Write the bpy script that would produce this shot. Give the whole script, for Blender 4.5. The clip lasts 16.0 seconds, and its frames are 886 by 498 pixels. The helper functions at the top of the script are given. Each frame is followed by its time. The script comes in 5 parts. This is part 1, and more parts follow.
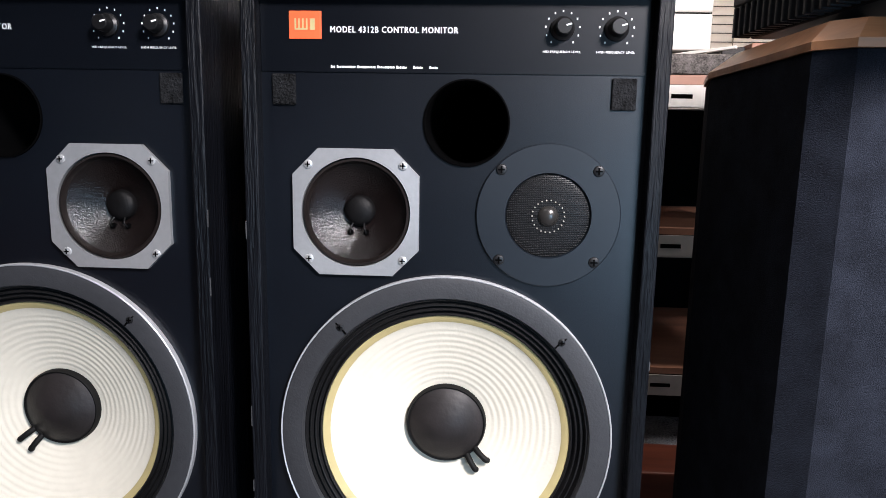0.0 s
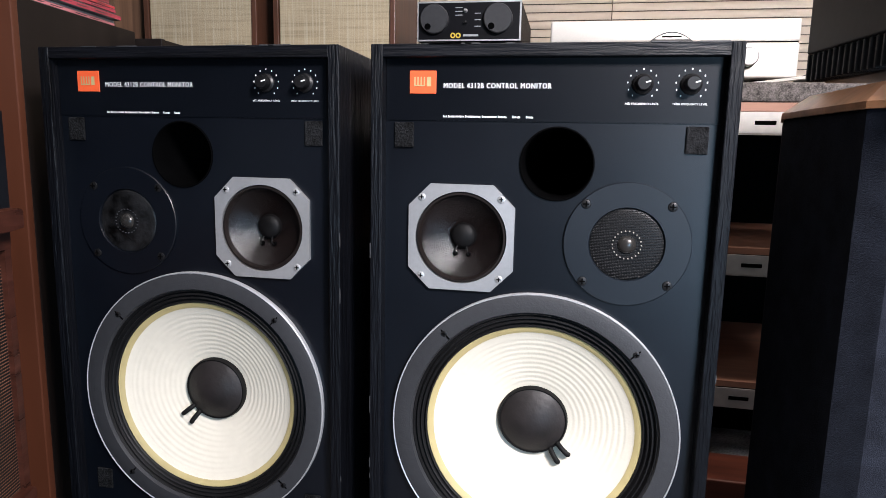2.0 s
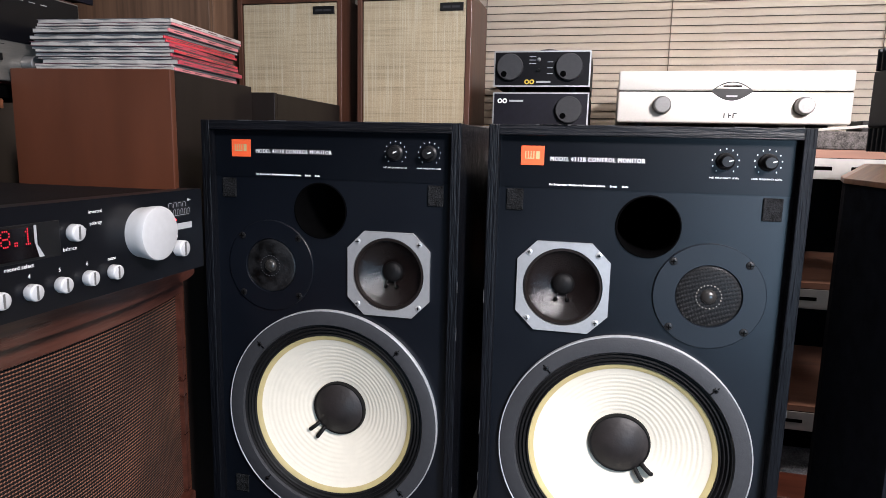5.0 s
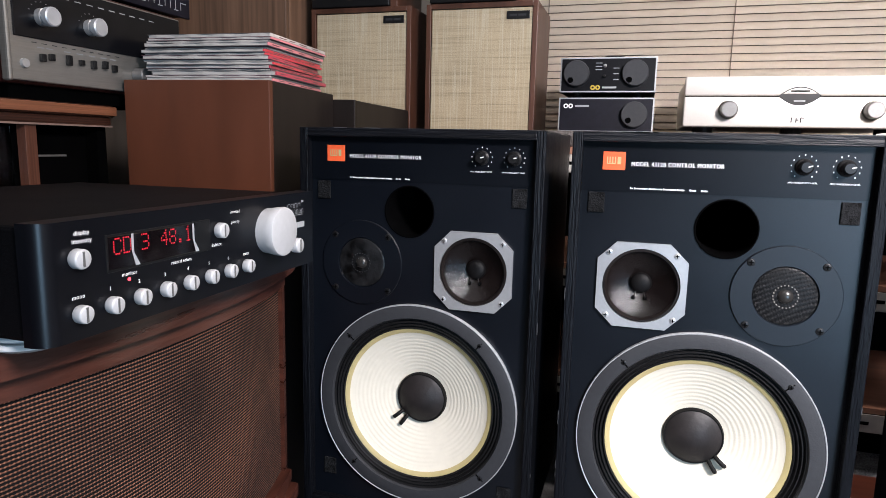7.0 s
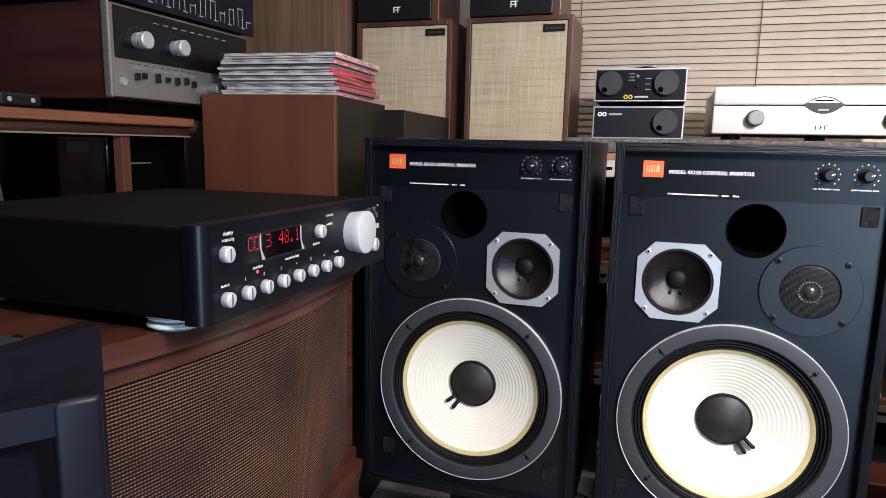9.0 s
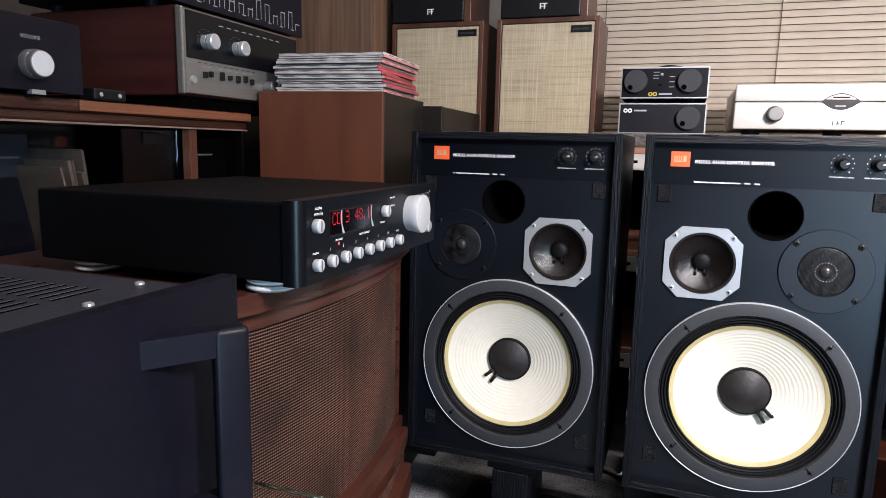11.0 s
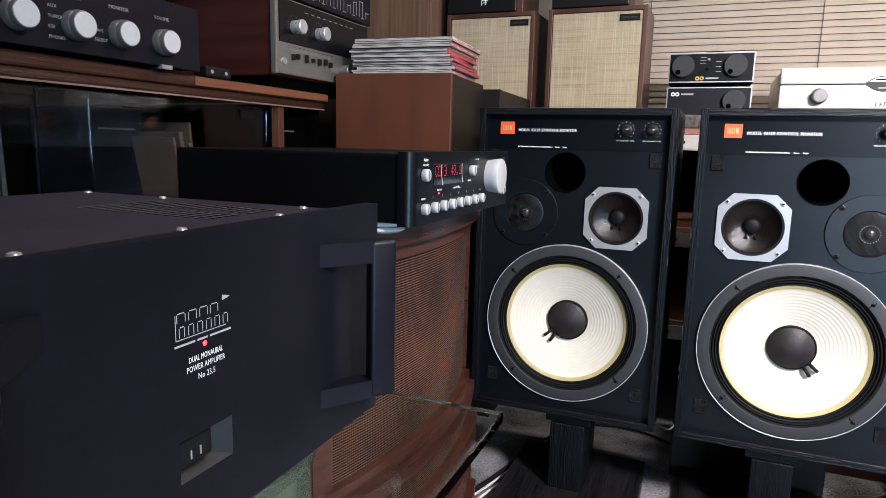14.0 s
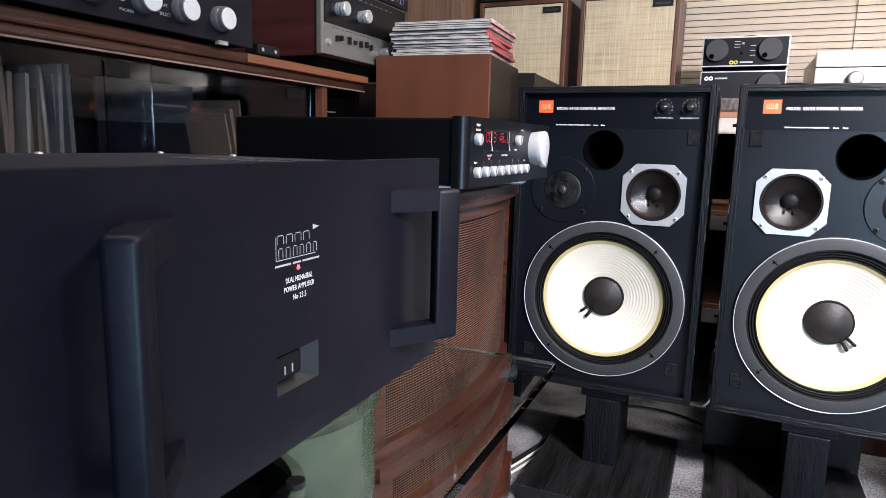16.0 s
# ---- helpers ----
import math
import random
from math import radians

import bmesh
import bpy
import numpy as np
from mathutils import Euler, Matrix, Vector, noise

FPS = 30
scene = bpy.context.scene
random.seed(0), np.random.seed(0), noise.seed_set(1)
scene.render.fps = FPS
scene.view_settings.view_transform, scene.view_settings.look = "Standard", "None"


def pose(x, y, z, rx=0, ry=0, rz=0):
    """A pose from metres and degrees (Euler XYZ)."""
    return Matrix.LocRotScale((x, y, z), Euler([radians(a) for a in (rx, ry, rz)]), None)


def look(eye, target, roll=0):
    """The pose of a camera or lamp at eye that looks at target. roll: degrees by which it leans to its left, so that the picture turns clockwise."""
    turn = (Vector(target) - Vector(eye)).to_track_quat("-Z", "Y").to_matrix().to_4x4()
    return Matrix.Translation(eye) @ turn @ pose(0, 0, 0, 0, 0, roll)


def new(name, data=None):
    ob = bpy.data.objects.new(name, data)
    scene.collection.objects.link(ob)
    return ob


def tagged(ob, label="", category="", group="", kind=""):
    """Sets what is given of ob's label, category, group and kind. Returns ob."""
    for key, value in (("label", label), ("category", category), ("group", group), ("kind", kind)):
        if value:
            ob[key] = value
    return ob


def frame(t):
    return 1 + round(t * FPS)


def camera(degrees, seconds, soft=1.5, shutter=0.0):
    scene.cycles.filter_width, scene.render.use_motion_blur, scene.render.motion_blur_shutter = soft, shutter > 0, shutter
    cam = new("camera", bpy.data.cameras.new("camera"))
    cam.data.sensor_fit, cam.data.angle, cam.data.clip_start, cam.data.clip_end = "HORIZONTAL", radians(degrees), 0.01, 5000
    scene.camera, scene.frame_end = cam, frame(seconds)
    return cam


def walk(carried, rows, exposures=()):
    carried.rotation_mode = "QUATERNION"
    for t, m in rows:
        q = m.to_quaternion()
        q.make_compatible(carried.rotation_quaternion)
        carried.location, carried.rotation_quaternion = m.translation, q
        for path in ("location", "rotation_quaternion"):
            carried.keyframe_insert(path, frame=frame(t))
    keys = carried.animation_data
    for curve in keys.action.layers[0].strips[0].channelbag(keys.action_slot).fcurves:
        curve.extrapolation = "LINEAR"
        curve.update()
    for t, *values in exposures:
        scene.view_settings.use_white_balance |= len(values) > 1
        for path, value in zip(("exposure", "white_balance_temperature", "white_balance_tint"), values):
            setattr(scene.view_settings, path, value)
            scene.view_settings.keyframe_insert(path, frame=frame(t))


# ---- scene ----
cam = camera(69.3, 16.0, soft=0.75)
METRES, EYE, TILT, LEAN, TURN = 0.8, 0.65, 0.0, 0.0, 3.2
ROWS = [
    (0.0, 0.0, 0.0, 0.0, 0.17, -9.13, -1.07),
    (0.5, -0.0007, -0.0207, 0.0197, 2.39, -9.11, -1.09),
    (1.0, -0.0062, -0.0542, 0.0329, 5.09, -9.26, -1.12),
    (1.5, -0.0046, -0.0814, 0.0309, 6.96, -9.09, -1.16),
    (2.0, -0.0095, -0.1268, 0.0446, 7.79, -9.1, -1.22),
    (2.5, -0.0168, -0.158, 0.0543, 8.13, -9.11, -1.22),
    (3.0, -0.0287, -0.1851, 0.072, 8.39, -9.1, -1.29),
    (3.5, -0.051, -0.2097, 0.0937, 8.7, -9.18, -1.27),
    (4.0, -0.0724, -0.2345, 0.1188, 9.07, -9.2, -1.29),
    (6.5, -0.1595, -0.3427, 0.1444, 13.08, -9.15, -1.29),
    (7.0, -0.1727, -0.3647, 0.1456, 13.89, -9.18, -1.3),
    (7.5, -0.1834, -0.3975, 0.1527, 14.41, -9.15, -1.28),
    (8.0, -0.1934, -0.4318, 0.1575, 14.82, -9.15, -1.25),
    (8.5, -0.2026, -0.4655, 0.1617, 15.17, -9.16, -1.22),
    (11.0, -0.2352, -0.6251, 0.1447, 16.76, -9.25, -1.28),
    (11.5, -0.2431, -0.6582, 0.1381, 17.14, -9.23, -1.3),
    (12.0, -0.2472, -0.6904, 0.1295, 17.5, -9.25, -1.32),
    (12.5, -0.2526, -0.7094, 0.1153, 17.89, -9.32, -1.33),
    (13.0, -0.2646, -0.7375, 0.1031, 18.29, -9.34, -1.34),
    (13.5, -0.273, -0.7637, 0.0961, 18.69, -9.35, -1.37),
    (14.0, -0.2831, -0.7874, 0.0865, 19.13, -9.37, -1.37),
    (14.5, -0.2846, -0.8084, 0.0772, 19.57, -9.39, -1.35),
    (15.0, -0.2887, -0.8239, 0.0612, 19.97, -9.4, -1.37),
    (15.5, -0.2991, -0.838, 0.0438, 20.42, -9.42, -1.39),
    (16.0, -0.3135, -0.8471, 0.0334, 20.84, -9.43, -1.41),
]
walk(cam, [(t, pose(0, 0, EYE, TILT, LEAN, TURN) @ pose(METRES * x, METRES * y, METRES * z, 90 + pitch, roll, yaw)) for t, x, y, z, yaw, pitch, roll in ROWS],
     exposures=[(0.0, -0.08), (4.0, -0.04), (8.5, 0.0), (12.5, 0.04), (14.5, 0.08), (15.5, 0.15), (16.0, 0.46)])

# ---- light ----
world = bpy.data.worlds.new("world")
scene.world = world
world.use_nodes = True
world.node_tree.nodes["Background"].inputs[0].default_value = (0.55, 0.6, 0.7, 1)
world.node_tree.nodes["Background"].inputs[1].default_value = 0.05
scene.view_settings.exposure = 0.0


def area_light(name, x, y, z, sx, sy, watts, color, target=None):
    data = bpy.data.lights.new(name, "AREA")
    data.shape, data.size, data.size_y, data.energy, data.color = "RECTANGLE", sx, sy, watts, color
    ob = new(name, data)
    ob.matrix_world = look((x, y, z), target) if target else pose(x, y, z)
    return ob


# Unseen key lamp: direction follows the lip shadow, distance set for falloff.
key = area_light("unseen_key_lamp", 0.74, -0.53, 1.46, 0.28, 0.28, 36, (1.0, 0.94, 0.97), (0.32, 0.6, 0.50))
key.data.spread = radians(115)
# Cool lamp added low at right front for the baffles' blue sheen.
area_light("blue_sheen_lamp", 1.12, -2.1, 0.46, 0.9, 0.95, 46, (0.46, 0.72, 1.0), (0.1, 0.6, 0.50))
area_light("ceiling_tube_back", 0.55, 0.95, 2.34, 0.9, 0.2, 18.5, (1.0, 0.88, 0.82))
area_light("ceiling_tube_front", -0.5, -0.4, 2.34, 1.2, 0.2, 8, (1.0, 0.93, 0.94))


# ---- materials ----
def mat(name, color, rough=0.5, metal=0.0, var=0.15, scale=40.0, big=4.0, bump=0.0, bump_scale=None, stretch=(1, 1, 1),
        spec=0.5, coat=0.0, emit=None, alt=None, random_shift=0.0):
    """Noise at two sizes varies the colour and roughness; bump gives fine relief."""
    m = bpy.data.materials.new(name)
    m.use_nodes = True
    nt = m.node_tree
    n, l = nt.nodes, nt.links
    b = n["Principled BSDF"]
    b.inputs["Metallic"].default_value = metal
    b.inputs["Specular IOR Level"].default_value = spec
    b.inputs["Coat Weight"].default_value = coat
    b.inputs["Coat Roughness"].default_value = 0.15
    tc = n.new("ShaderNodeTexCoord")
    mp = n.new("ShaderNodeMapping")
    mp.inputs["Scale"].default_value = stretch
    l.new(tc.outputs["Object"], mp.inputs[0])
    t1 = n.new("ShaderNodeTexNoise")
    t1.inputs["Scale"].default_value = scale
    t1.inputs["Detail"].default_value = 5
    t2 = n.new("ShaderNodeTexNoise")
    t2.inputs["Scale"].default_value = big
    t2.inputs["Detail"].default_value = 3
    for t in (t1, t2):
        l.new(mp.outputs[0], t.inputs["Vector"])
    add = n.new("ShaderNodeMath")
    add.operation = "ADD"
    l.new(t1.outputs["Fac"], add.inputs[0])
    l.new(t2.outputs["Fac"], add.inputs[1])
    rng = n.new("ShaderNodeMapRange")
    rng.inputs["From Min"].default_value = 0.7
    rng.inputs["From Max"].default_value = 1.3
    l.new(add.outputs[0], rng.inputs["Value"])
    mix = n.new("ShaderNodeMix")
    mix.data_type = "RGBA"
    c = Vector(color)
    lo = c * (1 - var)
    hi = Vector(alt) if alt else c * (1 + var)
    mix.inputs[6].default_value = (*[max(0, v) for v in lo], 1)
    mix.inputs[7].default_value = (*[min(1, v) for v in hi], 1)
    l.new(rng.outputs[0], mix.inputs[0])
    out = mix.outputs[2]
    if random_shift:
        info = n.new("ShaderNodeObjectInfo")
        hsv = n.new("ShaderNodeHueSaturation")
        r2 = n.new("ShaderNodeMapRange")
        r2.inputs["To Min"].default_value = 1 - random_shift
        r2.inputs["To Max"].default_value = 1 + random_shift
        l.new(info.outputs["Random"], r2.inputs["Value"])
        l.new(r2.outputs[0], hsv.inputs["Value"])
        l.new(out, hsv.inputs["Color"])
        out = hsv.outputs[0]
    l.new(out, b.inputs["Base Color"])
    rr = n.new("ShaderNodeMapRange")
    rr.inputs["To Min"].default_value = max(0.02, rough - 0.08)
    rr.inputs["To Max"].default_value = min(1, rough + 0.08)
    l.new(t2.outputs["Fac"], rr.inputs["Value"])
    l.new(rr.outputs[0], b.inputs["Roughness"])
    if bump:
        t3 = n.new("ShaderNodeTexNoise")
        t3.inputs["Scale"].default_value = bump_scale or scale * 3
        t3.inputs["Detail"].default_value = 4
        l.new(mp.outputs[0], t3.inputs["Vector"])
        bp = n.new("ShaderNodeBump")
        bp.inputs["Strength"].default_value = bump
        bp.inputs["Distance"].default_value = 0.002
        l.new(t3.outputs["Fac"], bp.inputs["Height"])
        l.new(bp.outputs[0], b.inputs["Normal"])
    if emit:
        b.inputs["Emission Color"].default_value = (*emit[:3], 1)
        b.inputs["Emission Strength"].default_value = emit[3]
    return m


def woven(name, dark, light, pitch_u, pitch_v, axes=("Y", "Z"), rough=0.9, strength=0.6, blotch=0.35, wobble=7.0, cross=0.5):
    """A woven cloth: ribs in one direction, broken by the other, with blotches of colour."""
    m = bpy.data.materials.new(name)
    m.use_nodes = True
    nt = m.node_tree
    n, l = nt.nodes, nt.links
    b = n["Principled BSDF"]
    b.inputs["Roughness"].default_value = rough
    b.inputs["Specular IOR Level"].default_value = 0.25
    tc = n.new("ShaderNodeTexCoord")
    sep = n.new("ShaderNodeSeparateXYZ")
    l.new(tc.outputs["Object"], sep.inputs[0])

    def sine(axis, pitch, shift=None):
        mul = n.new("ShaderNodeMath")
        mul.operation = "MULTIPLY"
        mul.inputs[1].default_value = 2 * math.pi / pitch
        l.new(sep.outputs[axis], mul.inputs[0])
        src = mul.outputs[0]
        if shift:
            ad = n.new("ShaderNodeMath")
            ad.operation = "ADD"
            l.new(src, ad.inputs[0])
            l.new(shift, ad.inputs[1])
            src = ad.outputs[0]
        s = n.new("ShaderNodeMath")
        s.operation = "SINE"
        l.new(src, s.inputs[0])
        return s.outputs[0]

    wob = n.new("ShaderNodeTexNoise")
    wob.inputs["Scale"].default_value = 130
    l.new(tc.outputs["Object"], wob.inputs["Vector"])
    wm = n.new("ShaderNodeMath")
    wm.operation = "MULTIPLY"
    wm.inputs[1].default_value = wobble
    l.new(wob.outputs["Fac"], wm.inputs[0])
    drift = n.new("ShaderNodeTexNoise")
    drift.inputs["Scale"].default_value = 45
    l.new(tc.outputs["Object"], drift.inputs["Vector"])
    wm2 = n.new("ShaderNodeMath")
    wm2.operation = "MULTIPLY"
    wm2.inputs[1].default_value = wobble * 0.3
    l.new(drift.outputs["Fac"], wm2.inputs[0])
    u, v = sine(axes[0], pitch_u, wm.outputs[0]), sine(axes[1], pitch_v, wm2.outputs[0])
    s = n.new("ShaderNodeMath")
    s.operation = "MULTIPLY_ADD"
    s.inputs[1].default_value = cross
    l.new(u, s.inputs[0])
    l.new(v, s.inputs[2])
    rng = n.new("ShaderNodeMapRange")
    rng.inputs["From Min"].default_value = -0.1
    rng.inputs["From Max"].default_value = 1.45
    l.new(s.outputs[0], rng.inputs["Value"])
    big = n.new("ShaderNodeTexNoise")
    big.inputs["Scale"].default_value = 9
    big.inputs["Detail"].default_value = 6
    l.new(tc.outputs["Object"], big.inputs["Vector"])
    fac = n.new("ShaderNodeMath")
    fac.operation = "MULTIPLY"
    l.new(rng.outputs[0], fac.inputs[0])
    r3 = n.new("ShaderNodeMapRange")
    r3.inputs["From Min"].default_value = 0.3
    r3.inputs["From Max"].default_value = 0.7
    r3.inputs["To Min"].default_value = 1 - blotch
    r3.inputs["To Max"].default_value = 1 + blotch
    l.new(big.outputs["Fac"], r3.inputs["Value"])
    l.new(r3.outputs[0], fac.inputs[1])
    mix = n.new("ShaderNodeMix")
    mix.data_type = "RGBA"
    mix.inputs[6].default_value = (*dark, 1)
    mix.inputs[7].default_value = (*light, 1)
    l.new(fac.outputs[0], mix.inputs[0])
    l.new(mix.outputs[2], b.inputs["Base Color"])
    bp = n.new("ShaderNodeBump")
    bp.inputs["Strength"].default_value = strength
    bp.inputs["Distance"].default_value = 0.001
    l.new(rng.outputs[0], bp.inputs["Height"])
    l.new(bp.outputs[0], b.inputs["Normal"])
    return m


def linen(name):
    """Beige slub linen: crossing irregular threads."""
    m = mat(name, (0.40, 0.325, 0.215), 0.9, var=0.12, scale=220, big=9, bump=0.5, spec=0.2)
    nt = m.node_tree
    n, l = nt.nodes, nt.links
    b = n["Principled BSDF"]
    old = b.inputs["Base Color"].links[0].from_socket
    tc = n.new("ShaderNodeTexCoord")
    last = old
    for stretch, col in (((6, 6, 260), (0.23, 0.19, 0.12, 1)), ((260, 6, 6), (0.50, 0.45, 0.34, 1))):
        mp = n.new("ShaderNodeMapping")
        mp.inputs["Scale"].default_value = stretch
        l.new(tc.outputs["Object"], mp.inputs[0])
        t = n.new("ShaderNodeTexNoise")
        t.inputs["Scale"].default_value = 1.0
        t.inputs["Detail"].default_value = 2
        l.new(mp.outputs[0], t.inputs["Vector"])
        r = n.new("ShaderNodeMapRange")
        r.inputs["From Min"].default_value = 0.48
        r.inputs["From Max"].default_value = 0.72
        r.inputs["To Max"].default_value = 0.7
        l.new(t.outputs["Fac"], r.inputs["Value"])
        mx = n.new("ShaderNodeMix")
        mx.data_type = "RGBA"
        mx.inputs[7].default_value = col
        l.new(r.outputs[0], mx.inputs[0])
        l.new(last, mx.inputs[6])
        last = mx.outputs[2]
    l.new(last, b.inputs["Base Color"])
    return m


def glass(name, tint, rough=0.0):
    m = bpy.data.materials.new(name)
    m.use_nodes = True
    b = m.node_tree.nodes["Principled BSDF"]
    b.inputs["Base Color"].default_value = (*tint, 1)
    b.inputs["Roughness"].default_value = rough
    b.inputs["Transmission Weight"].default_value = 1
    b.inputs["IOR"].default_value = 1.38
    return m


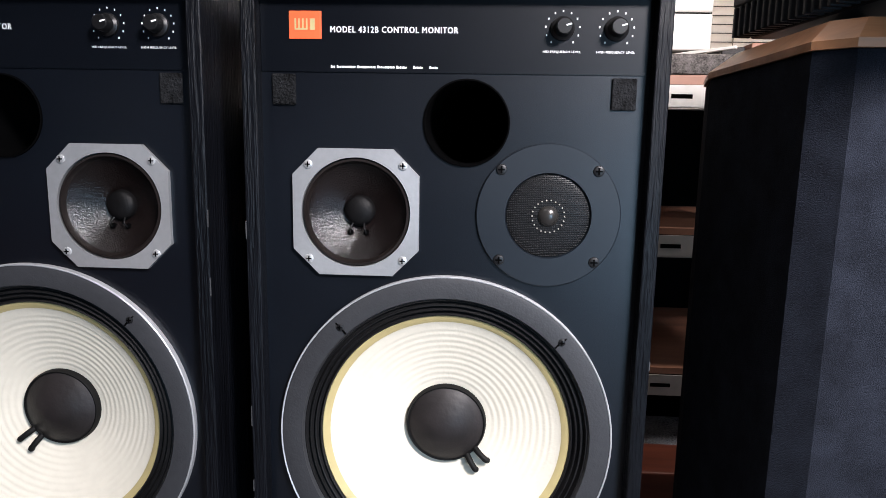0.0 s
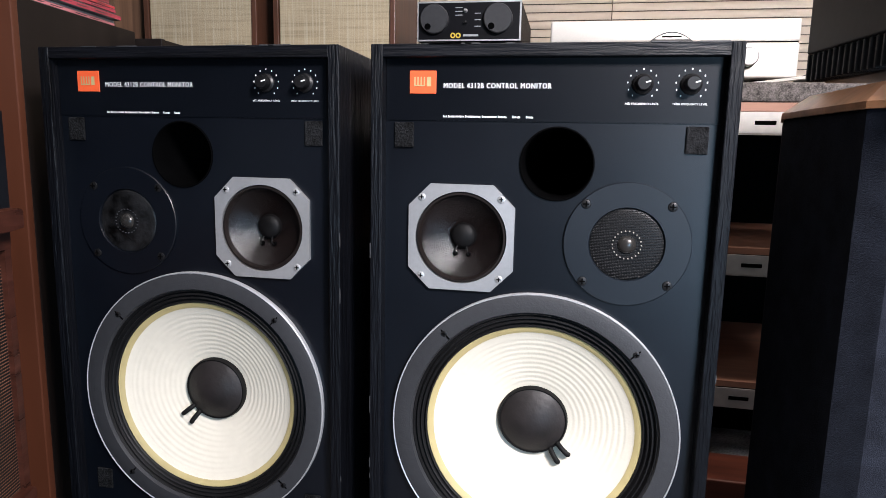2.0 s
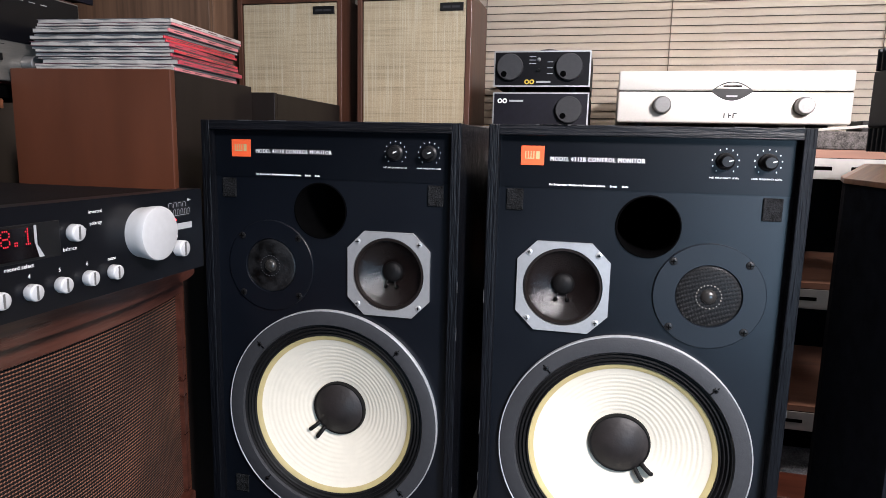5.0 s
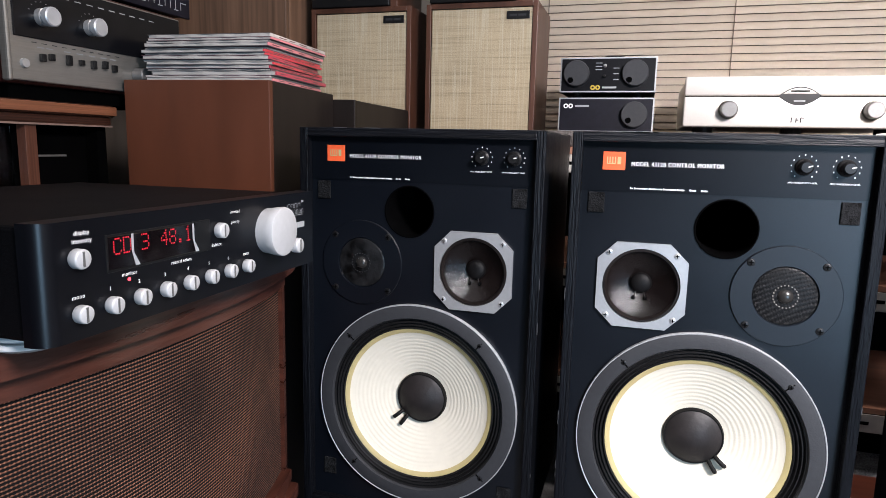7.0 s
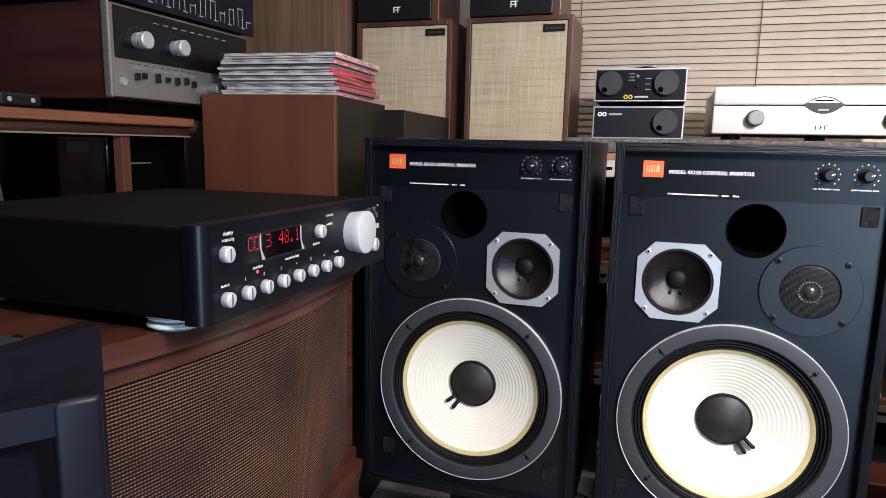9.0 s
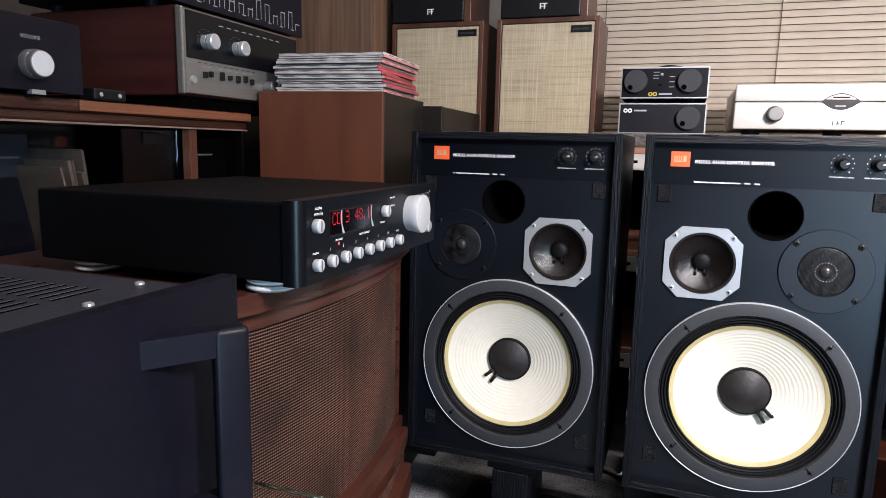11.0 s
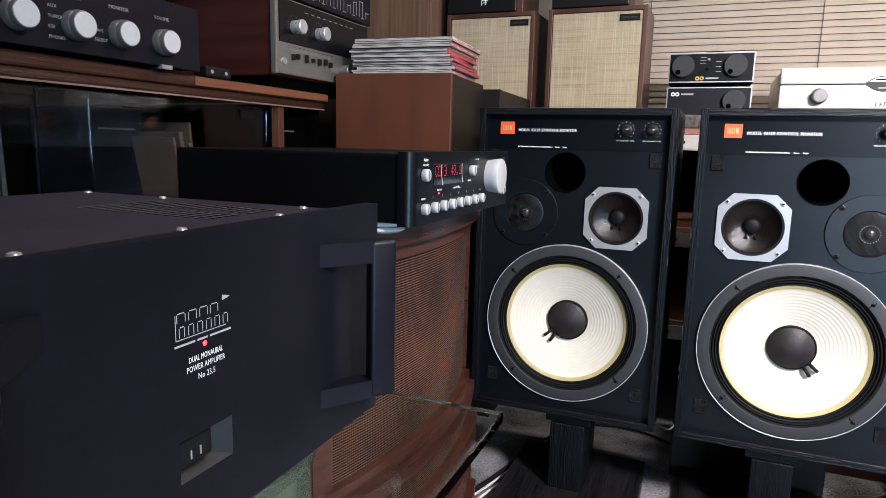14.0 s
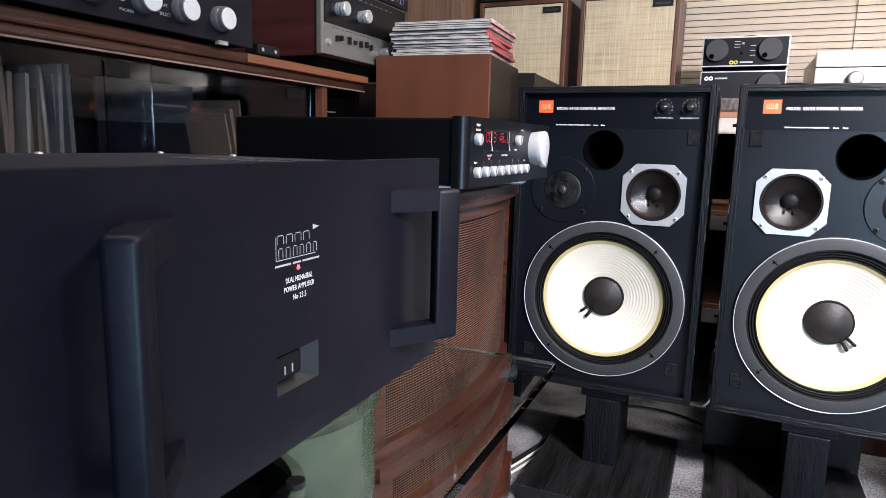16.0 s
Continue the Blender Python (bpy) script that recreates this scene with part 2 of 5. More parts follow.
M = dict(
    ash=mat("black_ash_veneer", (0.0022, 0.0026, 0.0040), 0.42, var=0.5, scale=9, big=2, bump=1.0, bump_scale=16, stretch=(22, 22, 1.6), spec=0.20),
    ash_h=mat("black_ash_veneer_flat", (0.0022, 0.0026, 0.0042), 0.45, var=0.6, scale=9, big=2, bump=1.0, bump_scale=16, stretch=(1.6, 22, 22), spec=0.26),
    baffle=mat("blue_black_baffle_paint", (0.0020, 0.0030, 0.0053), 0.34, var=0.25, scale=500, big=5, bump=0.08, bump_scale=1400, spec=0.37),
    panel=mat("dark_control_panel_foil", (0.0016, 0.0024, 0.0042), 0.36, var=0.15, scale=200, big=5, spec=0.24),
    black=mat("black_plastic", (0.006, 0.006, 0.0065), 0.4, var=0.2, scale=80, big=8, spec=0.3),
    rubber=mat("black_rubber", (0.006, 0.006, 0.0065), 0.55, var=0.3, scale=120, big=12, bump=0.2, spec=0.25),
    lead=mat("black_lead_sleeve", (0.004, 0.004, 0.004), 0.6, spec=0.15),
    frame_grey=mat("grey_cast_frame", (0.026, 0.027, 0.030), 0.55, var=0.12, scale=150, big=10, bump=0.15, spec=0.3),
    silver=mat("cast_aluminium", (0.46, 0.465, 0.475), 0.42, 0.7, var=0.06, scale=200, big=12, bump=0.08),
    bright=mat("polished_rim", (0.52, 0.53, 0.55), 0.40, 0.5, var=0.08, scale=60, big=12),
    chrome=mat("nickel_screw", (0.50, 0.50, 0.50), 0.35, 0.6, var=0.1, scale=200),
    cone_white=mat("cream_white_coated_paper_cone", (0.60, 0.562, 0.472), 0.75, var=0.04, scale=90, big=10, bump=0.12, bump_scale=300, spec=0.25),
    cone_edge=mat("yellowed_cone_edge", (0.40, 0.33, 0.155), 0.6, var=0.1, scale=60, big=10),
    cap=mat("dark_felt_dust_cap", (0.0125, 0.0105, 0.0105), 0.5, var=0.45, scale=35, big=18, bump=0.7, bump_scale=45, spec=0.3),
    mid_cone=mat("dark_brown_doped_cone", (0.0052, 0.0035, 0.0033), 0.17, var=0.4, scale=120, big=22, bump=0.40, bump_scale=640, spec=0.45),
    tweeter=mat("dark_slate_tweeter_plate", (0.0044, 0.0068, 0.0105), 0.42, var=0.1, scale=200, big=8, spec=0.36),
    mesh=woven("fine_black_wire_mesh", (0.0018, 0.0019, 0.0022), (0.019, 0.020, 0.022), 0.0016, 0.0016, ("X", "Z"), 0.45, 0.8, 0.3, 0.0),
    mesh_worn=mat("worn_dark_mesh", (0.0075, 0.0076, 0.0082), 0.4, var=0.9, scale=60, big=30, bump=0.5, bump_scale=120, spec=0.3),
    doped=mat("brown_doped_roll", (0.010, 0.0075, 0.0068), 0.34, var=0.3, scale=90, big=20, bump=0.2, spec=0.4),
    cap_black=mat("black_felt_cap", (0.0034, 0.0032, 0.0034), 0.5, var=0.5, scale=300, big=60, bump=0.25, bump_scale=900, spec=0.14),
    bead=mat("bright_bead", (0.45, 0.41, 0.36), 0.4, 0.3),
    stand_wood=mat("black_stained_oak_stand", (0.0065, 0.0062, 0.0066), 0.5, var=0.8, scale=9, big=2, bump=1.0, bump_scale=14, stretch=(22, 1.6, 22), spec=0.3),
    dome=mat("pale_metal_dome", (0.036, 0.034, 0.032), 0.28, 0.5, var=0.1, scale=200),
    velcro=mat("black_hook_tape", (0.0075, 0.0078, 0.0085), 0.95, var=0.9, scale=500, big=120, bump=1.0, bump_scale=500, spec=0.1),
    orange=mat("orange_badge", (0.72, 0.10, 0.03), 0.45, var=0.05, scale=60),
    white_ink=mat("white_print", (0.82, 0.82, 0.80), 0.6, var=0.03),
    mark_ink=mat("dulled_white_print", (0.42, 0.42, 0.42), 0.6, var=0.05),
    scuff=mat("worn_bare_edge", (0.028, 0.029, 0.031), 0.6, var=0.4, scale=300),
    grey_ink=mat("grey_print", (0.32, 0.33, 0.34), 0.6, var=0.05),
    # Near-black for small fittings; also paints shade in slots, port and bays.
    dark=mat("flat_black_fittings_and_shade", (0.0016, 0.0016, 0.0017), 0.9, var=0.2, spec=0.0),
    anod=mat("black_anodised_aluminium", (0.0044, 0.0042, 0.0090), 0.46, var=0.35, scale=120, big=7, bump=0.05, spec=0.25),
    anod_pre=mat("black_anodised_slim_panel", (0.0026, 0.0028, 0.0042), 0.34, var=0.15, scale=260, big=4, spec=0.3),
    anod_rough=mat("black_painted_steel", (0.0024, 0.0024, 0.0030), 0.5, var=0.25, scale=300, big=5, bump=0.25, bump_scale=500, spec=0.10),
    # Top cover colour, much paler than the amplifier's body.
    amp_top=mat("charcoal_cover", (0.023, 0.0225, 0.031), 0.5, var=0.25, scale=300, big=5, bump=0.2, bump_scale=500, spec=0.35),
    knob=mat("satin_silver_knob", (0.50, 0.50, 0.505), 0.42, 0.2, var=0.05, scale=150),
    knob_white=mat("pale_satin_knob_face", (0.62, 0.62, 0.63), 0.4, 0.1, var=0.05, scale=150),
    display=mat("red_display_window", (0.003, 0.0015, 0.0018), 0.12, var=0.1),
    led=mat("red_led", (0.6, 0.02, 0.03), 0.4, emit=(1.0, 0.03, 0.05, 5.0)),
    digits=mat("red_dot_digits", (0.4, 0.01, 0.02), 0.4, emit=(1.0, 0.03, 0.06, 0.5)),
    walnut=mat("walnut_veneer", (0.066, 0.026, 0.015), 0.42, var=0.45, scale=5, big=1.5, bump=0.15, stretch=(9, 9, 0.7), coat=0.1),
    walnut_v=mat("walnut_stile", (0.085, 0.032, 0.019), 0.4, var=0.6, scale=8, big=2, bump=0.2, stretch=(30, 30, 0.7), coat=0.1),
    walnut_h=mat("walnut_edge_moulding", (0.050, 0.0175, 0.0100), 0.36, var=0.9, scale=9, big=2, bump=0.4, stretch=(60, 0.6, 60), coat=0.1),
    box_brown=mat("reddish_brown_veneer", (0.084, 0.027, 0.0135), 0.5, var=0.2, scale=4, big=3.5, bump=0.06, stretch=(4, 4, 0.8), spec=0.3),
    box_dark=mat("dark_brown_wood", (0.010, 0.007, 0.006), 0.5, var=0.3, scale=6, big=2, stretch=(6, 6, 0.8), spec=0.25),
    mahog=mat("dark_red_mahogany_case", (0.045, 0.011, 0.009), 0.33, var=0.3, scale=5, big=2, bump=0.06, stretch=(5, 1, 9), coat=0.2),
    rim_wood=mat("mahogany_rim", (0.056, 0.0180, 0.0115), 0.30, var=0.45, scale=8, big=3, bump=0.15, stretch=(8, 1.2, 20), coat=0.15),
    grille_brown=woven("coarse_brown_speaker_cloth", (0.0016, 0.0010, 0.0010), (0.250, 0.105, 0.064), 0.0034, 0.0037, ("Y", "Z"), 0.8, 1.0, 0.5, 4.0, 0.45),
    linen=linen("beige_slub_linen"),
    tower_cloth=mat("black_knit_speaker_cloth", (0.0110, 0.0128, 0.0182), 0.98, var=0.45, scale=650, big=40, bump=0.6, bump_scale=1200, spec=0.06),
    oak=mat("oiled_oak", (0.30, 0.135, 0.062), 0.45, var=0.3, scale=6, big=2, bump=0.15, stretch=(2, 10, 10)),
    heat=mat("black_heat_sink", (0.017, 0.020, 0.024), 0.42, 0.0, var=0.15, scale=150, spec=0.3),
    champagne=mat("pale_champagne_aluminium", (0.80, 0.76, 0.70), 0.36, 0.35, var=0.03, scale=300, big=3),
    dark_silver=mat("brushed_grey_knob", (0.20, 0.195, 0.19), 0.38, 0.6, var=0.1, scale=200),
    recv_face=mat("brushed_silver_face", (0.30, 0.285, 0.26), 0.36, 0.7, var=0.08, scale=40, big=6, stretch=(1, 1, 30)),
    slat=mat("cream_blind_slat", (0.70, 0.60, 0.49), 0.5, var=0.06, scale=14, big=2, random_shift=0.05),
    cord=mat("brown_cord", (0.13, 0.10, 0.075), 0.8),
    # Wall brown darkened to cut bounce light and shade the blind's gaps.
    dim=mat("darkened_brown_wall", (0.10, 0.08, 0.065), 0.7, var=0.2, scale=6, big=2, stretch=(4, 4, 0.5)),
    wall=mat("off_white_wall_paint", (0.62, 0.61, 0.58), 0.8, var=0.05, scale=30, big=2, bump=0.05),
    ceil=mat("white_ceiling_board", (0.72, 0.71, 0.69), 0.85, var=0.05, scale=60, big=2, bump=0.1),
    carpet=mat("grey_flecked_carpet", (0.10, 0.102, 0.110), 0.98, var=0.9, scale=240, big=9, bump=1.0, bump_scale=260, spec=0.1, alt=(0.31, 0.315, 0.33)),
    felt=mat("speckled_grey_felt", (0.10, 0.09, 0.085), 0.98, var=0.7, scale=380, big=90, bump=0.8, bump_scale=400, spec=0.1),
    steel=mat("grey_enamelled_angle_steel", (0.42, 0.40, 0.37), 0.45, 0.2, var=0.12, scale=50, big=6, bump=0.05),
    plywood=mat("reddish_shelf_board", (0.26, 0.12, 0.075), 0.55, var=0.3, scale=5, big=2, stretch=(1, 9, 9)),
    paper=mat("magazine_paper_edge", (0.36, 0.34, 0.315), 0.8, var=0.3, scale=10, big=3, stretch=(1, 1, 420)),
    ceramic=mat("glazed_white_ceramic", (0.64, 0.65, 0.645), 0.2, var=0.05, coat=0.4),
    green=mat("grey_green_enamel", (0.075, 0.088, 0.066), 0.22, 0.25, var=0.3, scale=12, big=4, coat=0.2),
    pane=glass("clear_table_glass", (0.86, 0.95, 0.90)),
    smoke=glass("smoked_door_glass", (0.50, 0.53, 0.57), 0.05),
    lipping=mat("orange_brown_lipping", (0.17, 0.062, 0.030), 0.42, var=0.5, scale=9, big=2, bump=0.2, stretch=(60, 0.6, 60)),
    track=mat("pale_edge_highlight", (0.22, 0.15, 0.12), 0.45, var=0.3, scale=20),
    red_board=mat("red_brown_stained_board", (0.12, 0.030, 0.016), 0.45, var=0.35, scale=6, big=3, stretch=(1, 9, 9)),
    blue_face=mat("blue_grey_reflection_face", (0.026, 0.033, 0.044), 0.45, 0.2, var=0.2, scale=30, big=8),
    drum_rim=mat("worn_green_rim", (0.13, 0.15, 0.12), 0.25, 0.7, var=0.4, scale=40, big=12),
    lip_grey=mat("grey_slot_lip", (0.085, 0.085, 0.092), 0.5, var=0.3, scale=60),
    white_cable=mat("white_cable_sheath", (0.66, 0.65, 0.62), 0.5, var=0.06),
    back_wood=mat("grained_brown_wood_side", (0.14, 0.078, 0.048), 0.55, var=0.4, scale=5, big=1.5, bump=0.1, stretch=(22, 22, 0.7)),
)


# ---- mesh helpers ----
def link_mesh(name, bm, material, parent=None, label="", smooth=None):
    me = bpy.data.meshes.new(name)
    bmesh.ops.recalc_face_normals(bm, faces=bm.faces)
    if smooth:
        for f in bm.faces:
            f.smooth = True
        for e in bm.edges:
            e.smooth = not (len(e.link_faces) == 2 and e.calc_face_angle(0) > radians(smooth))
    bm.to_mesh(me)
    bm.free()
    for m in (material if isinstance(material, (list, tuple)) else [material]):
        me.materials.append(M[m] if isinstance(m, str) else m)
    ob = new(name, me)
    if parent is not None:
        ob.parent = parent
    if label:
        ob["label"] = label
    return ob


def part(name, bm, material, parent, label="", smooth=None):
    return link_mesh(name, bm, material, parent, label, smooth)


def box(x0, x1, y0, y1, z0, z1, bevel=0.0, seg=2, bm=None):
    own = bmesh.new()
    r = bmesh.ops.create_cube(own, size=1)
    for v in r["verts"]:
        v.co = Vector(((x0 + x1) / 2 + v.co.x * (x1 - x0), (y0 + y1) / 2 + v.co.y * (y1 - y0), (z0 + z1) / 2 + v.co.z * (z1 - z0)))
    if bevel:
        bmesh.ops.bevel(own, geom=list(own.edges), offset=bevel, segments=seg, profile=0.5, affect="EDGES")
    if bm is None:
        return own
    return merge(bm, own)


def merge(bm, other, m=None):
    me = bpy.data.meshes.new("tmp")
    other.to_mesh(me)
    other.free()
    if m is not None:
        me.transform(m)
    bm.from_mesh(me)
    bpy.data.meshes.remove(me)
    return bm


def lathe(profile, cx=0, cz=0, y=0, seg=64, bm=None, axis="y"):
    """Turns (radius, forward) pairs round a line that points forward (-y), or up for axis z."""
    bm = bm or bmesh.new()
    rings = []
    for r, d in profile:
        ring = []
        k = 1 if r < 1e-6 else seg
        for i in range(k):
            a = 2 * math.pi * i / seg
            if axis == "y":
                ring.append(bm.verts.new((cx + r * math.cos(a), y - d, cz + r * math.sin(a))))
            else:
                ring.append(bm.verts.new((cx + r * math.cos(a), y + r * math.sin(a), cz + d)))
        rings.append(ring)
    for a, b in zip(rings, rings[1:]):
        for i in range(seg):
            q = [a[i % len(a)], a[(i + 1) % len(a)], b[(i + 1) % len(b)], b[i % len(b)]]
            u = []
            for v in q:
                if v not in u:
                    u.append(v)
            if len(u) > 2:
                bm.faces.new(u)
    return bm


def tube(points, r, seg=8):
    """A round cable through points, smoothed."""
    P = [Vector(p) for p in points]
    fine = []
    for i in range(len(P) - 1):
        p0, p1, p2, p3 = P[max(i - 1, 0)], P[i], P[i + 1], P[min(i + 2, len(P) - 1)]
        for k in range(6):
            t = k / 6
            fine.append(0.5 * (2 * p1 + (p2 - p0) * t + (2 * p0 - 5 * p1 + 4 * p2 - p3) * t * t + (3 * p1 - p0 - 3 * p2 + p3) * t ** 3))
    fine.append(P[-1])
    bm = bmesh.new()
    rings = []
    for i, p in enumerate(fine):
        d = (fine[min(i + 1, len(fine) - 1)] - fine[max(i - 1, 0)]).normalized()
        u = d.cross(Vector((0, 0, 1)))
        u = u.normalized() if u.length > 1e-3 else Vector((1, 0, 0))
        w = d.cross(u)
        rings.append([bm.verts.new(p + r * (u * math.cos(2 * math.pi * k / seg) + w * math.sin(2 * math.pi * k / seg))) for k in range(seg)])
    for a, b in zip(rings, rings[1:]):
        for k in range(seg):
            bm.faces.new((a[k], a[(k + 1) % seg], b[(k + 1) % seg], b[k]))
    bm.faces.new(rings[0])
    bm.faces.new(rings[-1])
    return bm


def prism(outline, z0, z1, bm=None, top_scale=1.0, centre=(0, 0)):
    """An upright prism over a plan outline."""
    bm = bm or bmesh.new()
    lo = [bm.verts.new((x, y, z0)) for x, y in outline]
    hi = [bm.verts.new((centre[0] + (x - centre[0]) * top_scale, centre[1] + (y - centre[1]) * top_scale, z1)) for x, y in outline]
    n = len(lo)
    for i in range(n):
        bm.faces.new((lo[i], lo[(i + 1) % n], hi[(i + 1) % n], hi[i]))
    bm.faces.new(lo)
    bm.faces.new(hi)
    return bm


def plate_with_holes(x0, x1, z0, z1, y, holes, thick=0.0, seg=64, octagon=0.0):
    """A flat front plate with round holes (cx, cz, r) cut through it."""
    bm = bmesh.new()
    if octagon:
        c = octagon
        rect = [(x0 + c, z0), (x1 - c, z0), (x1, z0 + c), (x1, z1 - c), (x1 - c, z1), (x0 + c, z1), (x0, z1 - c), (x0, z0 + c)]
    else:
        rect = [(x0, z0), (x1, z0), (x1, z1), (x0, z1)]
    loops = [rect] + [[(cx + r * math.cos(2 * math.pi * i / seg), cz + r * math.sin(2 * math.pi * i / seg)) for i in range(seg)] for cx, cz, r in holes]
    edges = []
    for lp in loops:
        vs = [bm.verts.new((x, y, z)) for x, z in lp]
        edges += [bm.edges.new((vs[i], vs[(i + 1) % len(vs)])) for i in range(len(vs))]
    bmesh.ops.triangle_fill(bm, use_beauty=True, use_dissolve=False, edges=edges, normal=(0, -1, 0))
    if thick:
        r = bmesh.ops.extrude_face_region(bm, geom=list(bm.faces))
        for g in r["geom"]:
            if isinstance(g, bmesh.types.BMVert):
                g.co.y -= thick
    return bm


def text(body, width, height, x, y, z, align="LEFT", depth=0.0002, bold=0.012, gap=1.05):
    """Letters of the built-in font, upright, facing -y; width 0 keeps the natural width. Returns a bmesh."""
    cu = bpy.data.curves.new("letters", "FONT")
    cu.body, cu.size, cu.extrude = body, 1.0, 0.0
    cu.resolution_u = 2
    cu.space_character = gap
    ob = new("letters", cu)
    me = bpy.data.meshes.new_from_object(ob.evaluated_get(bpy.context.evaluated_depsgraph_get()))
    bpy.data.objects.remove(ob)
    bpy.data.curves.remove(cu)
    co = np.zeros(len(me.vertices) * 3)
    me.vertices.foreach_get("co", co)
    co = co.reshape(-1, 3)
    lo, hi = co.min(0), co.max(0)
    s = height / 0.7
    sx = width / (hi[0] - lo[0]) if width else s
    w = (hi[0] - lo[0]) * sx
    off = {"LEFT": 0, "CENTER": -w / 2, "RIGHT": -w}[align]
    out = np.stack([x + off + (co[:, 0] - lo[0]) * sx, np.full(len(co), y - depth), z + co[:, 1] * s], 1)
    bm = bmesh.new()
    for k, shift in enumerate((-1, 0, 1)):
        moved = out + np.array([shift * bold * height, -0.00002 * k, 0])
        me.vertices.foreach_set("co", moved.reshape(-1))
        bm.from_mesh(me)
    bpy.data.meshes.remove(me)
    return bm


def bars(spans, y, z0, z1, bm=None):
    """Thin printed bars for writing too small to read, facing -y."""
    bm = bm or bmesh.new()
    for a, b in spans:
        bm.faces.new([bm.verts.new(p) for p in ((a, y, z0), (b, y, z0), (b, y, z1), (a, y, z1))])
    return bm


def thing(name, m, label, category, group=""):
    ob = new(name)
    ob.empty_display_size = 0.02
    ob.matrix_world = m
    return tagged(ob, label, category, group)


def solid(name, bm, material, label, category, kind="", group="", smooth=None, m=None):
    ob = link_mesh(name, bm, material, None, "", smooth)
    if m is not None:
        ob.matrix_world = m
    return tagged(ob, label, category, group, kind)


def screw(parent, x, y, z, r=0.0050, material="chrome"):
    bm = lathe([(0, 0.0018), (r * 0.6, 0.0017), (r * 0.9, 0.0012), (r, 0.0)], x, z, y, 14)
    s = part("screw", bm, material, parent, smooth=40)
    bm = box(x - r * 0.6, x + r * 0.6, y - 0.0021, y - 0.0016, z - r * 0.13, z + r * 0.13)
    box(x - r * 0.13, x + r * 0.13, y - 0.0022, y - 0.0016, z - r * 0.6, z + r * 0.6, bm=bm)
    part("screw_slot", bm, "dark", s)
    return s


# ---- room ----
def setting(name, bm, material, label, category):
    return solid(name, bm, material, label, category, "structure")


setting("floor", box(-1.7, 2.7, -2.3, 1.85, -0.1, 0.0), "carpet", "grey flecked carpet on the shop floor", "floor")
setting("ceiling", box(-1.7, 2.7, -2.3, 1.85, 2.4, 2.5), "ceil", "plain white ceiling boards over the shop", "ceiling")
# Dark wall colour puts shade into the gaps between the slats.
setting("wall_north", box(-1.7, 2.7, 1.75, 1.85, 0.0, 2.4), "dim", "brown wall darkened for the shade between the blind's slats", "wall")
setting("wall_south", box(-1.7, 2.7, -2.3, -2.2, 0.0, 2.4), "dim", "plain unseen brown wall, darkened to cut bounce light", "wall")
setting("wall_west", box(-1.7, -1.6, -2.2, 1.75, 0.0, 2.4), "dim", "dim brown panelled wall behind the sideboard", "wall")
setting("wall_east", box(2.6, 2.7, -2.2, 1.75, 0.0, 2.4), mat("pale_grey_wall_paint", (0.32, 0.32, 0.32), 0.8, var=0.06, scale=20), "pale grey painted wall of the shop", "wall")
setting("wall_pier", box(-1.60, -0.62, 1.62, 1.75, 0.0, 2.4), "wall", "pale wall pier beside the blind", "wall")


